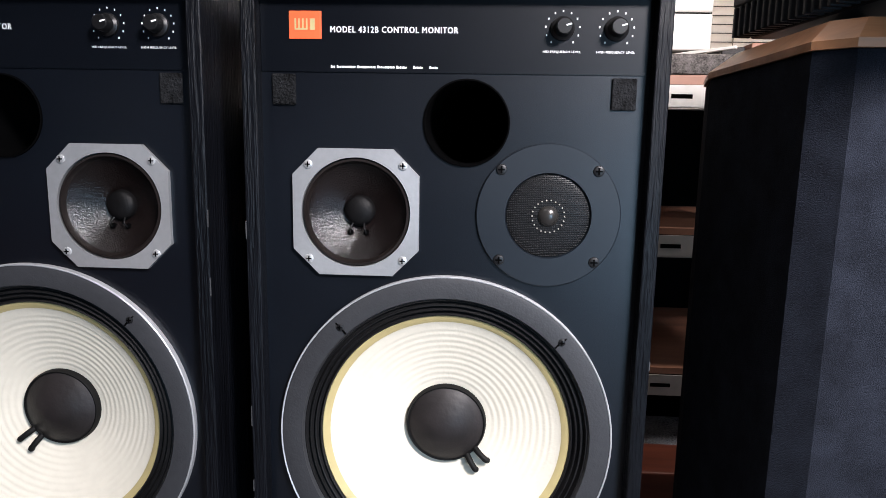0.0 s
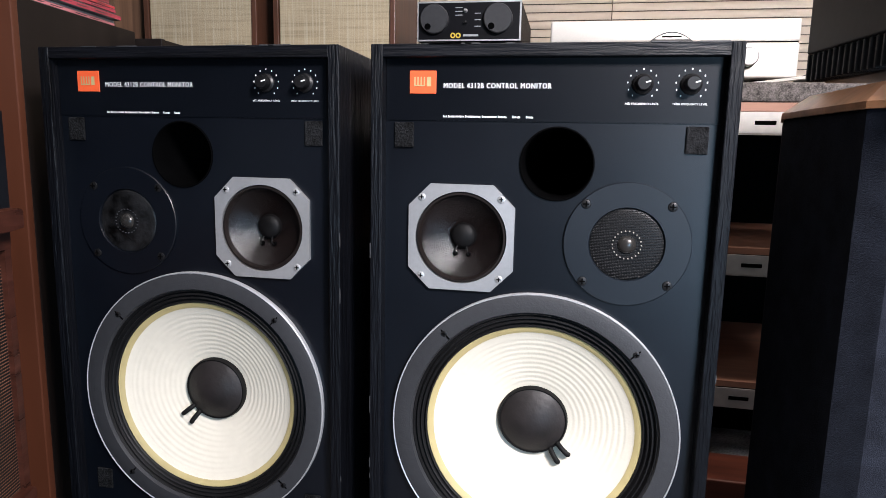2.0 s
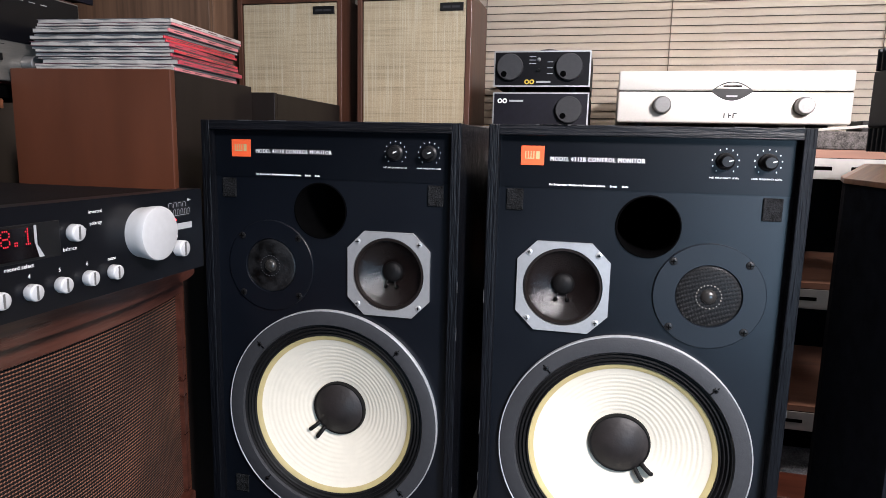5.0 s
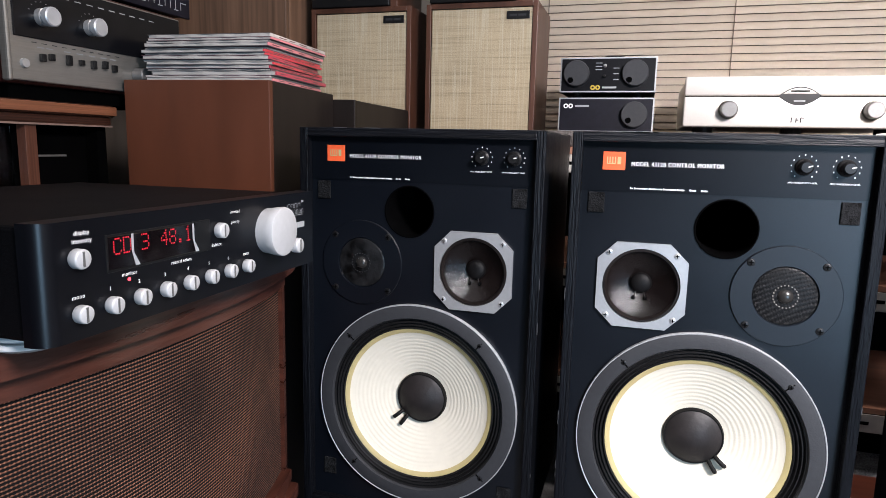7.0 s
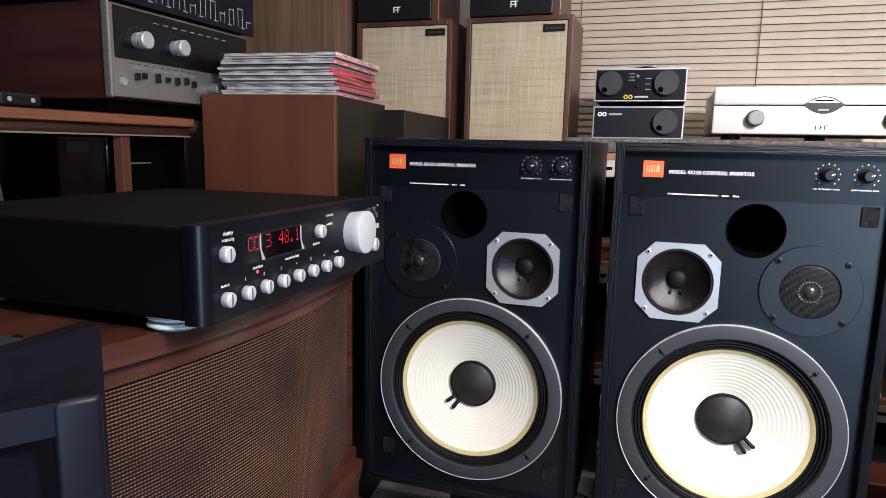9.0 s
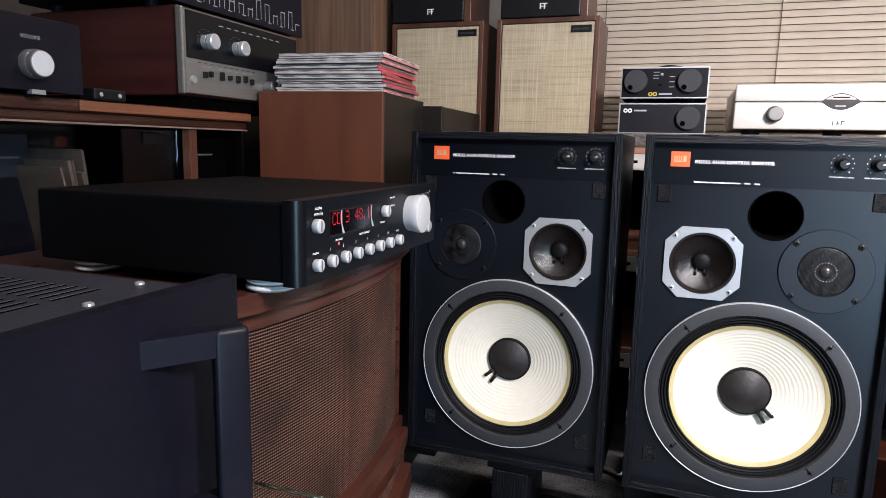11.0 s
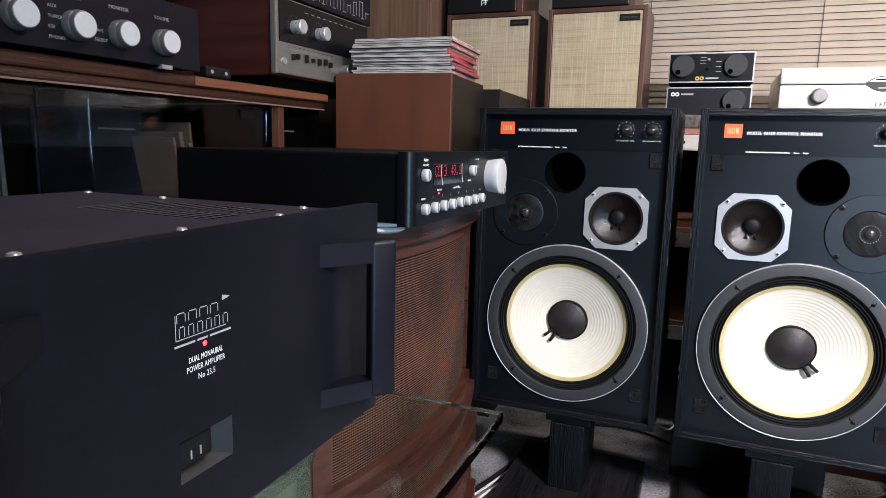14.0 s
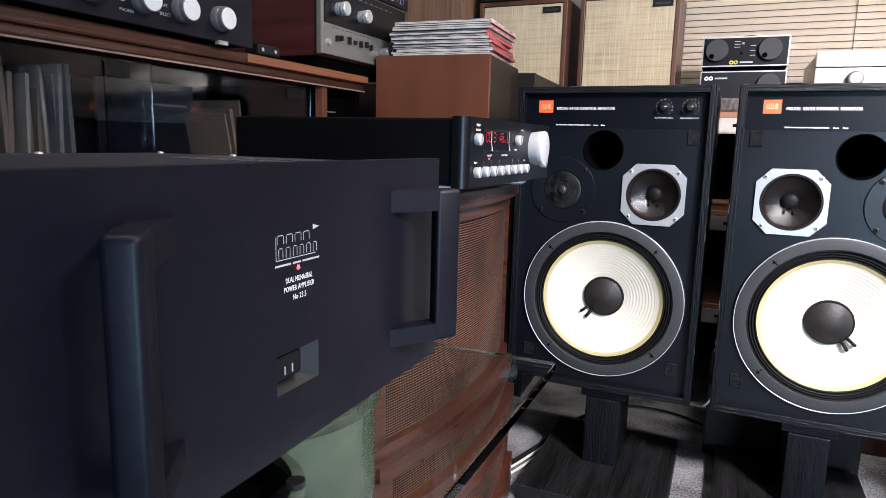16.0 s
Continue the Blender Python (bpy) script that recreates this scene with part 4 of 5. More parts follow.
# ---- power amplifier on the glass table ----
def power_amplifier():
    root = thing("power_amplifier", pose(-0.48, -0.334, 0.447, 0, 0, 90), "large black power amplifier with thick loop handles on glass", "amplifier")
    W = 0.235
    X0, X1, Z0, Z1 = -0.023, 0.025, 0.056, 0.084
    bm = box(-W, X0, 0, 0.014, 0.012, 0.214)
    box(X1, W, 0, 0.014, 0.012, 0.214, bm=bm)
    box(X0, X1, 0, 0.014, 0.012, Z0, bm=bm)
    box(X0, X1, 0, 0.014, Z1, 0.214, bm=bm)
    part("front_panel", bm, "anod", root, "black anodised front panel")
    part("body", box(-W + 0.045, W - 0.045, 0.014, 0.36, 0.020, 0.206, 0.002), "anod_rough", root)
    for sx in (-1, 1):
        for i in range(16):
            yy = 0.022 + i * 0.021
            xa, xb = sorted((sx * (W - 0.045), sx * (W - 0.004)))
            part("cooling_fin", box(xa, xb, yy, yy + 0.005, 0.025, 0.200), "anod_rough", root)
    top = part("top_cover", box(-W + 0.03, W - 0.03, 0.014, 0.36, 0.2065, 0.2095, 0.001), "amp_top", root, "charcoal slotted top cover, paler than the body")
    for xx in (0.100, 0.148):
        for i in range(14):
            yy = 0.066 + i * 0.0108
            slot = part("vent_slot", box(xx - 0.019, xx + 0.019, yy, yy + 0.0024, 0.2093, 0.2098), "dark", top)
            # Grey lip draws a faint pale line behind each slot.
            part("slot_lip", box(xx - 0.019, xx + 0.019, yy + 0.0024, yy + 0.0032, 0.2094, 0.2101), "lip_grey", slot)
    for xx, yy in ((-0.19, 0.035), (-0.09, 0.038), (0.025, 0.038), (0.130, 0.036), (0.192, 0.055), (0.194, 0.228), (0.194, 0.335), (-0.19, 0.228), (0.05, 0.335), (-0.09, 0.335)):
        part("cover_screw", lathe([(0.004, 0), (0.0035, 0.0016), (0.002, 0.0022), (0, 0.0023)], xx, 0.2095, yy, 12, axis="z"), "chrome", top, smooth=50)
    for sx in (1, -1):
        k = 0.0 if sx > 0 else 0.031
        arm = [((0.1354 - k) * sx, 0.0), ((0.1778 - k) * sx, -0.0293), ((0.1900 - k) * sx, -0.0174), ((0.1655 - k) * sx, 0.0)]
        grip = [((0.1733 - k) * sx, -0.02727), ((0.1945 - k) * sx, -0.0424), ((0.2045 - k) * sx, -0.0275), ((0.186 - k) * sx, -0.0143)]
        gm = prism(grip, 0.0446, 0.1879)
        bmesh.ops.recalc_face_normals(gm, faces=gm.faces)
        bmesh.ops.bevel(gm, geom=gm.edges[:], offset=0.0042, segments=4, profile=0.5, affect="EDGES")
        handle = part("handle", gm, "anod", root, "thick loop handle with rounded corners splayed outwards", 40)
        part("handle_arm", prism(arm, 0.1680, 0.1875), "anod", handle)
        part("handle_arm", prism(arm, 0.0450, 0.0615), "anod", handle)
    y = -0.0006
    maker_mark(root, -0.023, 0.1510, 0.049, 0.0175, y, "mark_ink")
    part("maker_line", bars([(-0.024, -0.007), (-0.005, 0.004), (0.006, 0.026)], y, 0.1454, 0.1468), "mark_ink", root)
    part("indicator", lathe([(0, 0.0016), (0.0018, 0)], 0.002, 0.1420, 0, 12), "led", root, "small red power light")
    for body, w, z in (("DUAL MONAURAL", 0.030, 0.1330), ("POWER AMPLIFIER", 0.034, 0.1270), ("No 23.5", 0.015, 0.1205)):
        part("lettering", text(body, w, 0.0038, 0.002, y, z, "CENTER"), "white_ink", root)
    bm = bmesh.new()
    outer = [bm.verts.new(p) for p in ((X0, 0, Z0), (X1, 0, Z0), (X1, 0, Z1), (X0, 0, Z1))]
    inner = [bm.verts.new(p) for p in ((X0 + 0.002, 0.011, Z0 + 0.006), (X1 - 0.014, 0.011, Z0 + 0.006), (X1 - 0.014, 0.011, Z1 - 0.002), (X0 + 0.002, 0.011, Z1 - 0.002))]
    for k in range(4):
        bm.faces.new((outer[k], outer[(k + 1) % 4], inner[(k + 1) % 4], inner[k]))
    bm.faces.new(inner)
    sw = part("switch_recess", bm, mat("bare_metal_scoop", (0.085, 0.080, 0.085), 0.30, 0.85, bump=0.2), root, "scooped power switch recess")
    part("rocker", box(X0 + 0.003, X1 - 0.015, 0.004, 0.011, Z0 + 0.007, Z1 - 0.003, 0.002), "black", sw)
    for mx in (-0.0105, -0.0022):
        part("rocker_mark", box(mx, mx + 0.0010, 0.0032, 0.0038, 0.067, 0.073), "grey_ink", sw)
    for xx in (-0.16, 0.15):
        for yy in (0.05, 0.31):
            part("foot", lathe([(0, 0), (0.018, 0), (0.02, 0.004), (0.02, 0.02), (0, 0.02)], xx, 0, yy, 24, axis="z"), "rubber", root, smooth=40)
    return root


power_amplifier()

root = thing("glass_table", pose(0, 0, 0), "low table with clear greenish glass top on drums", "table")
ob = part("glass_top", box(-0.99, -0.365, -0.75, -0.036, 0.435, 0.447, 0.0015), "pane", root, "thick clear glass top")
ob.visible_shadow = False


for ang in (30, 150, 270):
    bx, by = -0.535 + 0.0745 * math.cos(radians(ang)), -0.388 + 0.0745 * math.sin(radians(ang))
    part("bumper", lathe([(0, 0), (0.006, 0), (0.0065, 0.001), (0.0065, 0.0049), (0, 0.0049)], bx, 0.4301, by, 16, axis="z"), "rubber", root, "small rubber bumper under the glass")


def drum(x, y, r, h, mouth):
    root = thing("green_drum", pose(x, y, 0), "pale green enamelled drum with bright rim under the glass", "drum", "green drums")
    part("drum_wall", lathe([(0, 0), (r, 0), (r, h - 0.014), (r + 0.002, h - 0.012)], 0, 0, 0, 48, axis="z"), "green", root, smooth=40)
    part("drum_rim", lathe([(r + 0.002, h - 0.014), (r + 0.005, h - 0.010), (r + 0.005, h - 0.002), (r + 0.002, h), (r - 0.004, h), (r - 0.005, h - 0.008)], 0, 0, 0, 48, axis="z"), "drum_rim", root, "bright rolled metal rim", 50)
    part("drum_lid", lathe([(0, h - 0.03), (r - 0.004, h - 0.03), (r - 0.004, h - 0.006)], 0, 0, 0, 48, axis="z"), mouth, root, smooth=40)


drum(-0.60, -0.215, 0.100, 0.435, "green")
# Second drum's sunken lid is blackened as a shaded mouth.
drum(-0.535, -0.388, 0.076, 0.430, "dark")


# ---- sideboard with sliding glass doors ----
root = thing("sideboard", pose(0, 0, 0), "walnut sideboard with glass doors and records inside", "cabinet")
bm = box(-1.55, -0.975, -1.6, 0.595, 0.800, 0.819, 0.004)
part("top_board", bm, "walnut_h", root, "walnut top with moulded edge")
part("edge_moulding", box(-1.0, -0.981, -1.6, 0.590, 0.786, 0.800, 0.003), "walnut_h", root)
part("edge_strip", box(-0.9752, -0.9725, 0.197, 0.594, 0.8025, 0.8172, 0.001), "lipping", root, "newer orange-brown lipping on the edge")
# Thin pale strip paints the highlight along the moulding's lower edge.
part("door_track", box(-0.984, -0.9795, -1.6, 0.590, 0.7835, 0.7862), "track", root, "pale strip painting the highlight under the moulding")
part("back_board", box(-1.55, -1.53, -1.6, 0.59, 0.06, 0.80), "walnut", root)
part("bottom_board", box(-1.53, -0.99, -1.6, 0.59, 0.06, 0.10), "walnut", root)
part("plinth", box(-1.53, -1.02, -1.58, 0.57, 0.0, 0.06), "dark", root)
for yy in (-1.60, -0.60, 0.431):
    part("stile", box(-1.002, -0.985, yy, yy + 0.019, 0.10, 0.787, 0.001), "walnut_v", root, "walnut front stile")
    # Partitions are blackened to carry the shade inside the sideboard.
    part("upright", box(-1.53, -1.0025, yy + 0.002, yy + 0.017, 0.10, 0.787), "dark", root, "inside partition, blackened for the shade in the sideboard")
part("upright", box(-1.53, -0.995, 0.572, 0.590, 0.10, 0.787), "dark", root, "inside partition, blackened for the shade in the sideboard")
for y0, y1, xx in ((-0.58, 0.02, -1.000), (-0.05, 0.43, -1.012)):
    g = part("sliding_door", box(xx - 0.004, xx, y0, y1, 0.105, 0.780, 0.0005), "smoke", root, "smoked glass sliding door")
    g.visible_shadow = False
    part("door_pull", box(xx, xx + 0.004, y1 - 0.08, y1 - 0.04, 0.755, 0.775, 0.001), "black", g)
# Black sheet added to fill the end bay with shade.
part("inner_panel", box(-1.04, -1.02, 0.4505, 0.5715, 0.10, 0.786), "dark", root, "black sheet standing for shade in the end bay")
part("inner_strip", box(-1.0195, -1.018, 0.46, 0.53, 0.735, 0.738), "dark_silver", root)
part("inner_shelf", box(-1.52, -1.03, -0.58, 0.43, 0.44, 0.458), "walnut", root)

rnd = random.Random(8)
sleeve = [mat("record_sleeve_" + n, c, 0.6, var=0.2, scale=20) for n, c in
          (("brown", (0.10, 0.070, 0.052)), ("grey", (0.085, 0.083, 0.085)), ("cream", (0.15, 0.13, 0.11)), ("slate", (0.05, 0.052, 0.058)), ("black", (0.02, 0.02, 0.02)), ("red", (0.06, 0.022, 0.020)))]
def records(y0, y1, leans, tall, count, cards):
    """A row of sleeves standing close together on the inner shelf."""
    y = y0
    while y < y1:
        th = rnd.uniform(0.003, 0.008)
        h = rnd.uniform(*tall)
        solid("record_sleeve", box(-0.14, 0.14, -th / 2, th / 2, 0, h), rnd.choice(cards), "worn card record sleeve standing in the sideboard", "record", group="records",
              m=pose(-1.20 + rnd.uniform(-0.01, 0.01), y, 0.4585, rnd.uniform(*leans), 0, 0))
        y += th + rnd.uniform(0.002, count)


records(-0.56, -0.06, (-3, 3), (0.285, 0.312), 0.006, sleeve)
records(0.275, 0.335, (6, 12), (0.255, 0.29), 0.014, [sleeve[0]])
# Black box added to fill the dark area and carry the next one.
root = thing("black_prop_box", pose(-1.15, 0.145, 0.4585, 0, 0, 90), "added black box under the reflection box in the sideboard", "hifi deck")
part("case", box(-0.100, 0.100, 0.006, 0.30, 0.004, 0.238, 0.002), "anod_rough", root)
part("front_panel", box(-0.102, 0.102, 0, 0.006, 0.002, 0.240, 0.001), "anod", root)
for sx in (-0.08, 0.08):
    for yy in (0.03, 0.27):
        part("foot", lathe([(0, 0), (0.010, 0), (0.010, 0.004), (0, 0.004)], sx, 0, yy, 14, axis="z"), "rubber", root)
# Box added for the blue-grey room reflection in the door glass.
root = thing("tuner", pose(-1.15, 0.145, 0.6990, 0, 0, 90), "slim blue-grey box standing in for a reflection in the door glass", "tuner")
part("case", box(-0.100, 0.100, 0.006, 0.28, 0.003, 0.066, 0.002), "anod_rough", root)
part("front_panel", box(-0.102, 0.102, 0, 0.006, 0.0, 0.068, 0.001), "blue_face", root, "blue-grey face painting the reflection")
part("dial_line", box(0.010, 0.085, -0.0012, 0.0, 0.030, 0.033), "grey_ink", root)
for kx in (-0.075, -0.045):
    part("tuning_knob", lathe([(0, 0.010), (0.009, 0.010), (0.010, 0.008), (0.010, 0)], kx, 0.034, 0, 24), "black", root, smooth=40)


def hifi_box(name, x, y, z, w, d, h, face, case, label, category="amplifier"):
    root = thing(name, pose(x, y, z, 0, 0, 90), label, category)
    part("case", box(-w / 2, w / 2, 0.008, d, 0.006, h, 0.002), case, root)
    part("front_panel", box(-w / 2 - 0.002, w / 2 + 0.002, 0, 0.008, 0.004, h + 0.001, 0.001), face, root)
    for sx in (-1, 1):
        for yy in (0.05, d - 0.05):
            part("foot", lathe([(0, 0), (0.012, 0), (0.013, 0.006), (0, 0.006)], sx * (w / 2 - 0.04), 0, yy, 16, axis="z"), "rubber", root)
    return root


# black control amplifier with four white-faced knobs
r = hifi_box("control_amplifier", -0.958, -0.020, 0.819, 0.42, 0.30, 0.098, "anod", "anod_rough", "black control amplifier with large silver knobs on walnut")
for kx, word in ((-0.145, "INPUT"), (-0.068, "SELECT"), (0.001, "MONITOR"), (0.076, "VOLUME")):
    kx2 = kx + 0.060
    part("knob_base", lathe([(0.019, 0), (0.019, 0.010), (0.0175, 0.012)], kx2, 0.038, 0, 40), "dark_silver", r, smooth=40)
    kn = part("control_knob", lathe([(0.0150, 0.0205), (0.0168, 0.0198), (0.0175, 0.018), (0.0175, 0.002), (0.016, 0)], kx2, 0.038, 0, 48), "dark_silver", r, "turned silver control knob", 35)
    part("knob_face", lathe([(0, 0.0208), (0.0152, 0.0206), (0.0160, 0.0200)], kx2, 0.038, 0, 48), "knob_white", kn, "pale satin knob face", 35)
    part("lettering", text(word, 0, 0.0048, kx2, -0.0006, 0.070, "CENTER"), "grey_ink", r)
for i, word in enumerate(("AUX", "TUNER", "CD", "PHONO")):
    part("lettering", text(word, 0, 0.0042, -0.045, -0.0006, 0.055 - i * 0.0125, "LEFT"), "grey_ink", r)
for i, word in enumerate(("TAPE", "SELECT")):
    part("lettering", text(word, 0, 0.0042, 0.020, -0.0006, 0.036 - i * 0.012, "LEFT"), "grey_ink", r)
part("panel_foot", box(0.13, 0.15, -0.004, 0.004, 0.0, 0.006), "silver", r)

root = thing("remote_box", pose(-0.97, 0.250, 0.819, 0, 0, 90), "small flat black box on the sideboard", "box")
part("body", box(-0.030, 0.030, 0, 0.03, 0, 0.018, 0.003), "black", root)
for xx in (-0.017, 0.017):
    part("socket", lathe([(0, 0.0006), (0.003, 0.0006), (0.0034, 0)], xx, 0.009, 0, 14), "grey_ink", root)

# silver-faced receiver in a mahogany case
root = thing("receiver", pose(-0.97, 0.545, 0.8195, 0, 0, 90), "vintage receiver in dark red wooden case, silver face", "receiver")
W = 0.150
part("wooden_case", box(-W, W + 0.05, 0.0, 0.34, 0.020, 0.170, 0.004), "mahog", root, "dark red mahogany case")
part("front_frame", box(-W + 0.002, W + 0.048, -0.010, 0.0, 0.024, 0.165, 0.002), "recv_face", root, "brushed silver front")
part("dial_window", box(-W + 0.008, W + 0.044, -0.0125, -0.009, 0.084, 0.1625, 0.001), "anod_pre", root, "black dial glass")
part("base", box(-W + 0.01, W + 0.04, 0.01, 0.33, 0.0, 0.020), "dark", root)
part("end_rail", box(-W - 0.006, -W + 0.002, -0.014, 0.0, 0.022, 0.166, 0.003), "recv_face", root, "rounded brushed end rail")
part("dial_print", bars([(-0.06 + i * 0.022, -0.048 + i * 0.022) for i in range(9)], -0.0128, 0.148, 0.1495), "grey_ink", root)
part("face_print", bars([(-0.115 + i * 0.017, -0.106 + i * 0.017) for i in range(10)], -0.0104, 0.078, 0.0790), "frame_grey", root)
for kx in (-0.097, -0.012):
    kb = part("tuning_knob", lathe([(0.0125, 0), (0.0125, 0.009), (0.0100, 0.010), (0.0100, 0.013)], kx, 0.115, -0.0125, 32), "chrome", root, "bright stepped tuning knob", 35)
    part("knob_face", lathe([(0.0125, 0.0125), (0.0136, 0.014), (0.0136, 0.022), (0.0120, 0.0235), (0, 0.0230)], kx, 0.115, -0.0125, 32), "bright", kb, "polished knob face", 35)
    for i in range(7):
        a = radians(20 + i * 23)
        dx, dz = kx + 0.021 * math.cos(a), 0.115 + 0.021 * math.sin(a)
        part("dial_mark", bars([(dx - 0.0012, dx + 0.0012)], -0.0128, dz - 0.0004, dz + 0.0004), "grey_ink", root)
for i, kx in enumerate((-0.100, -0.085, -0.055, -0.032, -0.009, 0.014, 0.033)):
    part("lever_switch", box(kx - 0.0036, kx + 0.0036, -0.017, -0.010, 0.053 + 0.003 * (i % 2), 0.064 + 0.002 * (i % 3), 0.001), "black", root)
    part("lever_mark", bars([(kx - 0.006, kx + 0.006)], -0.0104, 0.072, 0.0735), "grey_ink", root)
part("phone_socket", lathe([(0, 0.004), (0.006, 0.004), (0.007, 0)], -0.128, 0.048, -0.010, 20), "chrome", root, smooth=40)
for kx in (0.085, 0.110):
    round_knob(root, "small_knob", kx, -0.010, 0.053, 0.013, 0.022, "dark_silver", "brushed small knob")

root = thing("graphic_deck", pose(-0.99, 0.545, 0.990, 0, 0, 90), "black deck with white line diagrams on its face", "hifi deck")
part("case", box(-0.17, 0.26, 0.004, 0.32, 0.012, 0.14, 0.002), "anod_rough", root)
part("front_panel", box(-0.172, 0.262, -0.004, 0.004, 0.008, 0.142, 0.001), "anod", root)
for sx in (-0.13, 0.22):
    for yy in (0.05, 0.27):
        part("foot", lathe([(0, 0), (0.012, 0), (0.012, 0.012), (0, 0.012)], sx, 0, yy, 14, axis="z"), "rubber", root)
bm = bmesh.new()
rn = random.Random(4)
for i in range(26):
    a = -0.12 + i * 0.0142
    hgt = rn.uniform(0.012, 0.04)
    bars([(a, a + 0.0016)], -0.0046, 0.020, 0.020 + hgt, bm)
    if i % 2:
        bars([(a, a + 0.0158)], -0.0047, 0.020 + hgt - 0.0016, 0.020 + hgt, bm)
    if i % 3 == 0:
        bars([(a - 0.004, a + 0.008)], -0.0048, 0.018, 0.0196, bm)
part("line_diagram", bm, "grey_ink", root)


# ---- brown boxes and magazines ----
def wood_box(x, y, rz, w, d, h, label, front="box_brown"):
    root = thing("veneered_speaker_box", pose(x, y, 0, 0, 0, rz), label, "loudspeaker box", "veneered boxes")
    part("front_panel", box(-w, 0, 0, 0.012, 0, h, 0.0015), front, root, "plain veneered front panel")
    # Body behind the front panel is a much darker brown.
    part("body", box(-w + 0.0005, -0.0005, 0.012, d, 0, h - 0.001, 0.0015), "box_dark", root, "body, much darker brown than the front panel")
    return root


wood_box(-0.690, 0.612, 5, 0.262, 0.270, 0.862, "tall reddish-brown veneered box with magazines on top")
# Second box has the dark brown on its front as well.
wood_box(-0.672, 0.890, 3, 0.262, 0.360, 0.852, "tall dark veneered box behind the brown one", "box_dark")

rn = random.Random(11)
z = 0.862
mag_mats = [mat("magazine_cover_" + n, c, 0.3, var=0.3, scale=25, coat=0.3) for n, c in
            (("red", (0.55, 0.03, 0.05)), ("crimson", (0.42, 0.04, 0.07)), ("pink", (0.62, 0.20, 0.22)), ("dark", (0.10, 0.03, 0.04)), ("white", (0.50, 0.46, 0.43)), ("grey", (0.12, 0.11, 0.11)))]
def page_block(w0, w1, d, th, sag):
    """Leaves with a wavy, slightly drooping fore-edge."""
    bm = bmesh.new()
    n = 14
    lo, hi = [], []
    for i in range(n + 1):
        x = w0 + (w1 - w0) * i / n
        dz = sag * math.sin(i / n * math.pi * 2.1) * 0.0010
        dy = 0.0016 * math.sin(i * 1.7 + sag * 5)
        lo.append([bm.verts.new((x, y, 0.0003)) for y in (-d + dy, d)])
        hi.append([bm.verts.new((x, y, th - 0.0005 + min(0.0, dz if 0 < i < n else 0))) for y in (-d + dy, d)])
    for i in range(n):
        bm.faces.new((hi[i][0], hi[i + 1][0], hi[i + 1][1], hi[i][1]))
        bm.faces.new((lo[i][0], lo[i][1], lo[i + 1][1], lo[i + 1][0]))
        for k in (0, 1):
            bm.faces.new((lo[i][k], lo[i + 1][k], hi[i + 1][k], hi[i][k]))
    for i in (0, n):
        bm.faces.new((lo[i][0], hi[i][0], hi[i][1], lo[i][1]))
    return bm


THICK = (0.0052, 0.0038, 0.0066, 0.0030, 0.0052, 0.0046, 0.0034, 0.0060, 0.0042, 0.0050, 0.0036, 0.0056, 0.0044, 0.0040, 0.0058)
SPINE = (2, 4, 1, 3, 1, 0, 3, 1, 0, 0, 4, 2, 5, 2, 4)
for i, th in enumerate(THICK):
    dx, dy, rz = rn.uniform(-0.008, 0.004), rn.uniform(-0.009, 0.006), rn.uniform(-2.4, 2.4)
    root = thing("magazine", pose(-0.815 + dx, 0.722 + dy, z, 0, 0, 5 + rz), "glossy magazine with coloured spine in a stack", "magazine", "stack of magazines")
    part("page_block", page_block(-0.112, 0.1085, 0.105, th, rn.uniform(-0.5, 0.5)), "paper", root)
    for a, b in ((0, 0.0004), (th - 0.0005, th)):
        part("cover", box(-0.113, 0.111, -0.1060, 0.1055, a, b), mag_mats[(5, 3, 5)[i % 3]], root, "thin glossy cover")
    sp = part("spine", box(0.1088, 0.1114, -0.1055, 0.1055, 0.0003, th - 0.0003, 0.0004, 1), mag_mats[SPINE[i]], root, "coloured glossy spine")
    if th > 0.0045:
        for k in range(4):
            bm = bmesh.new()
            y0 = -0.085 + k * 0.045 + rn.uniform(-0.01, 0.01)
            bm.faces.new([bm.verts.new(p) for p in ((0.1116, y0, th * 0.35), (0.1116, y0 + rn.uniform(0.008, 0.03), th * 0.35), (0.1116, y0 + 0.03, th * 0.62), (0.1116, y0, th * 0.62))])
            part("spine_print", bm, mag_mats[3 if SPINE[i] != 3 else 4], sp)
    z += th + 0.0003

# Dark block added to carry the case and keep the gap black.
solid("dark_bench", box(-1.42, -0.985, 1.16, 1.52, 0.0, 0.86, 0.003), "box_dark", "added dark block under the grained case, fills the black gap", "bench")
root = thing("grained_wood_case", pose(-1.2025, 1.20, 0.86), "tall grained brown wooden case behind the magazines", "cabinet")
part("front_panel", box(-0.1975, 0.1975, 0, 0.016, 0, 0.59, 0.002), "back_wood", root)
part("body", box(-0.197, 0.197, 0.0165, 0.30, 0, 0.589, 0.002), "back_wood", root)


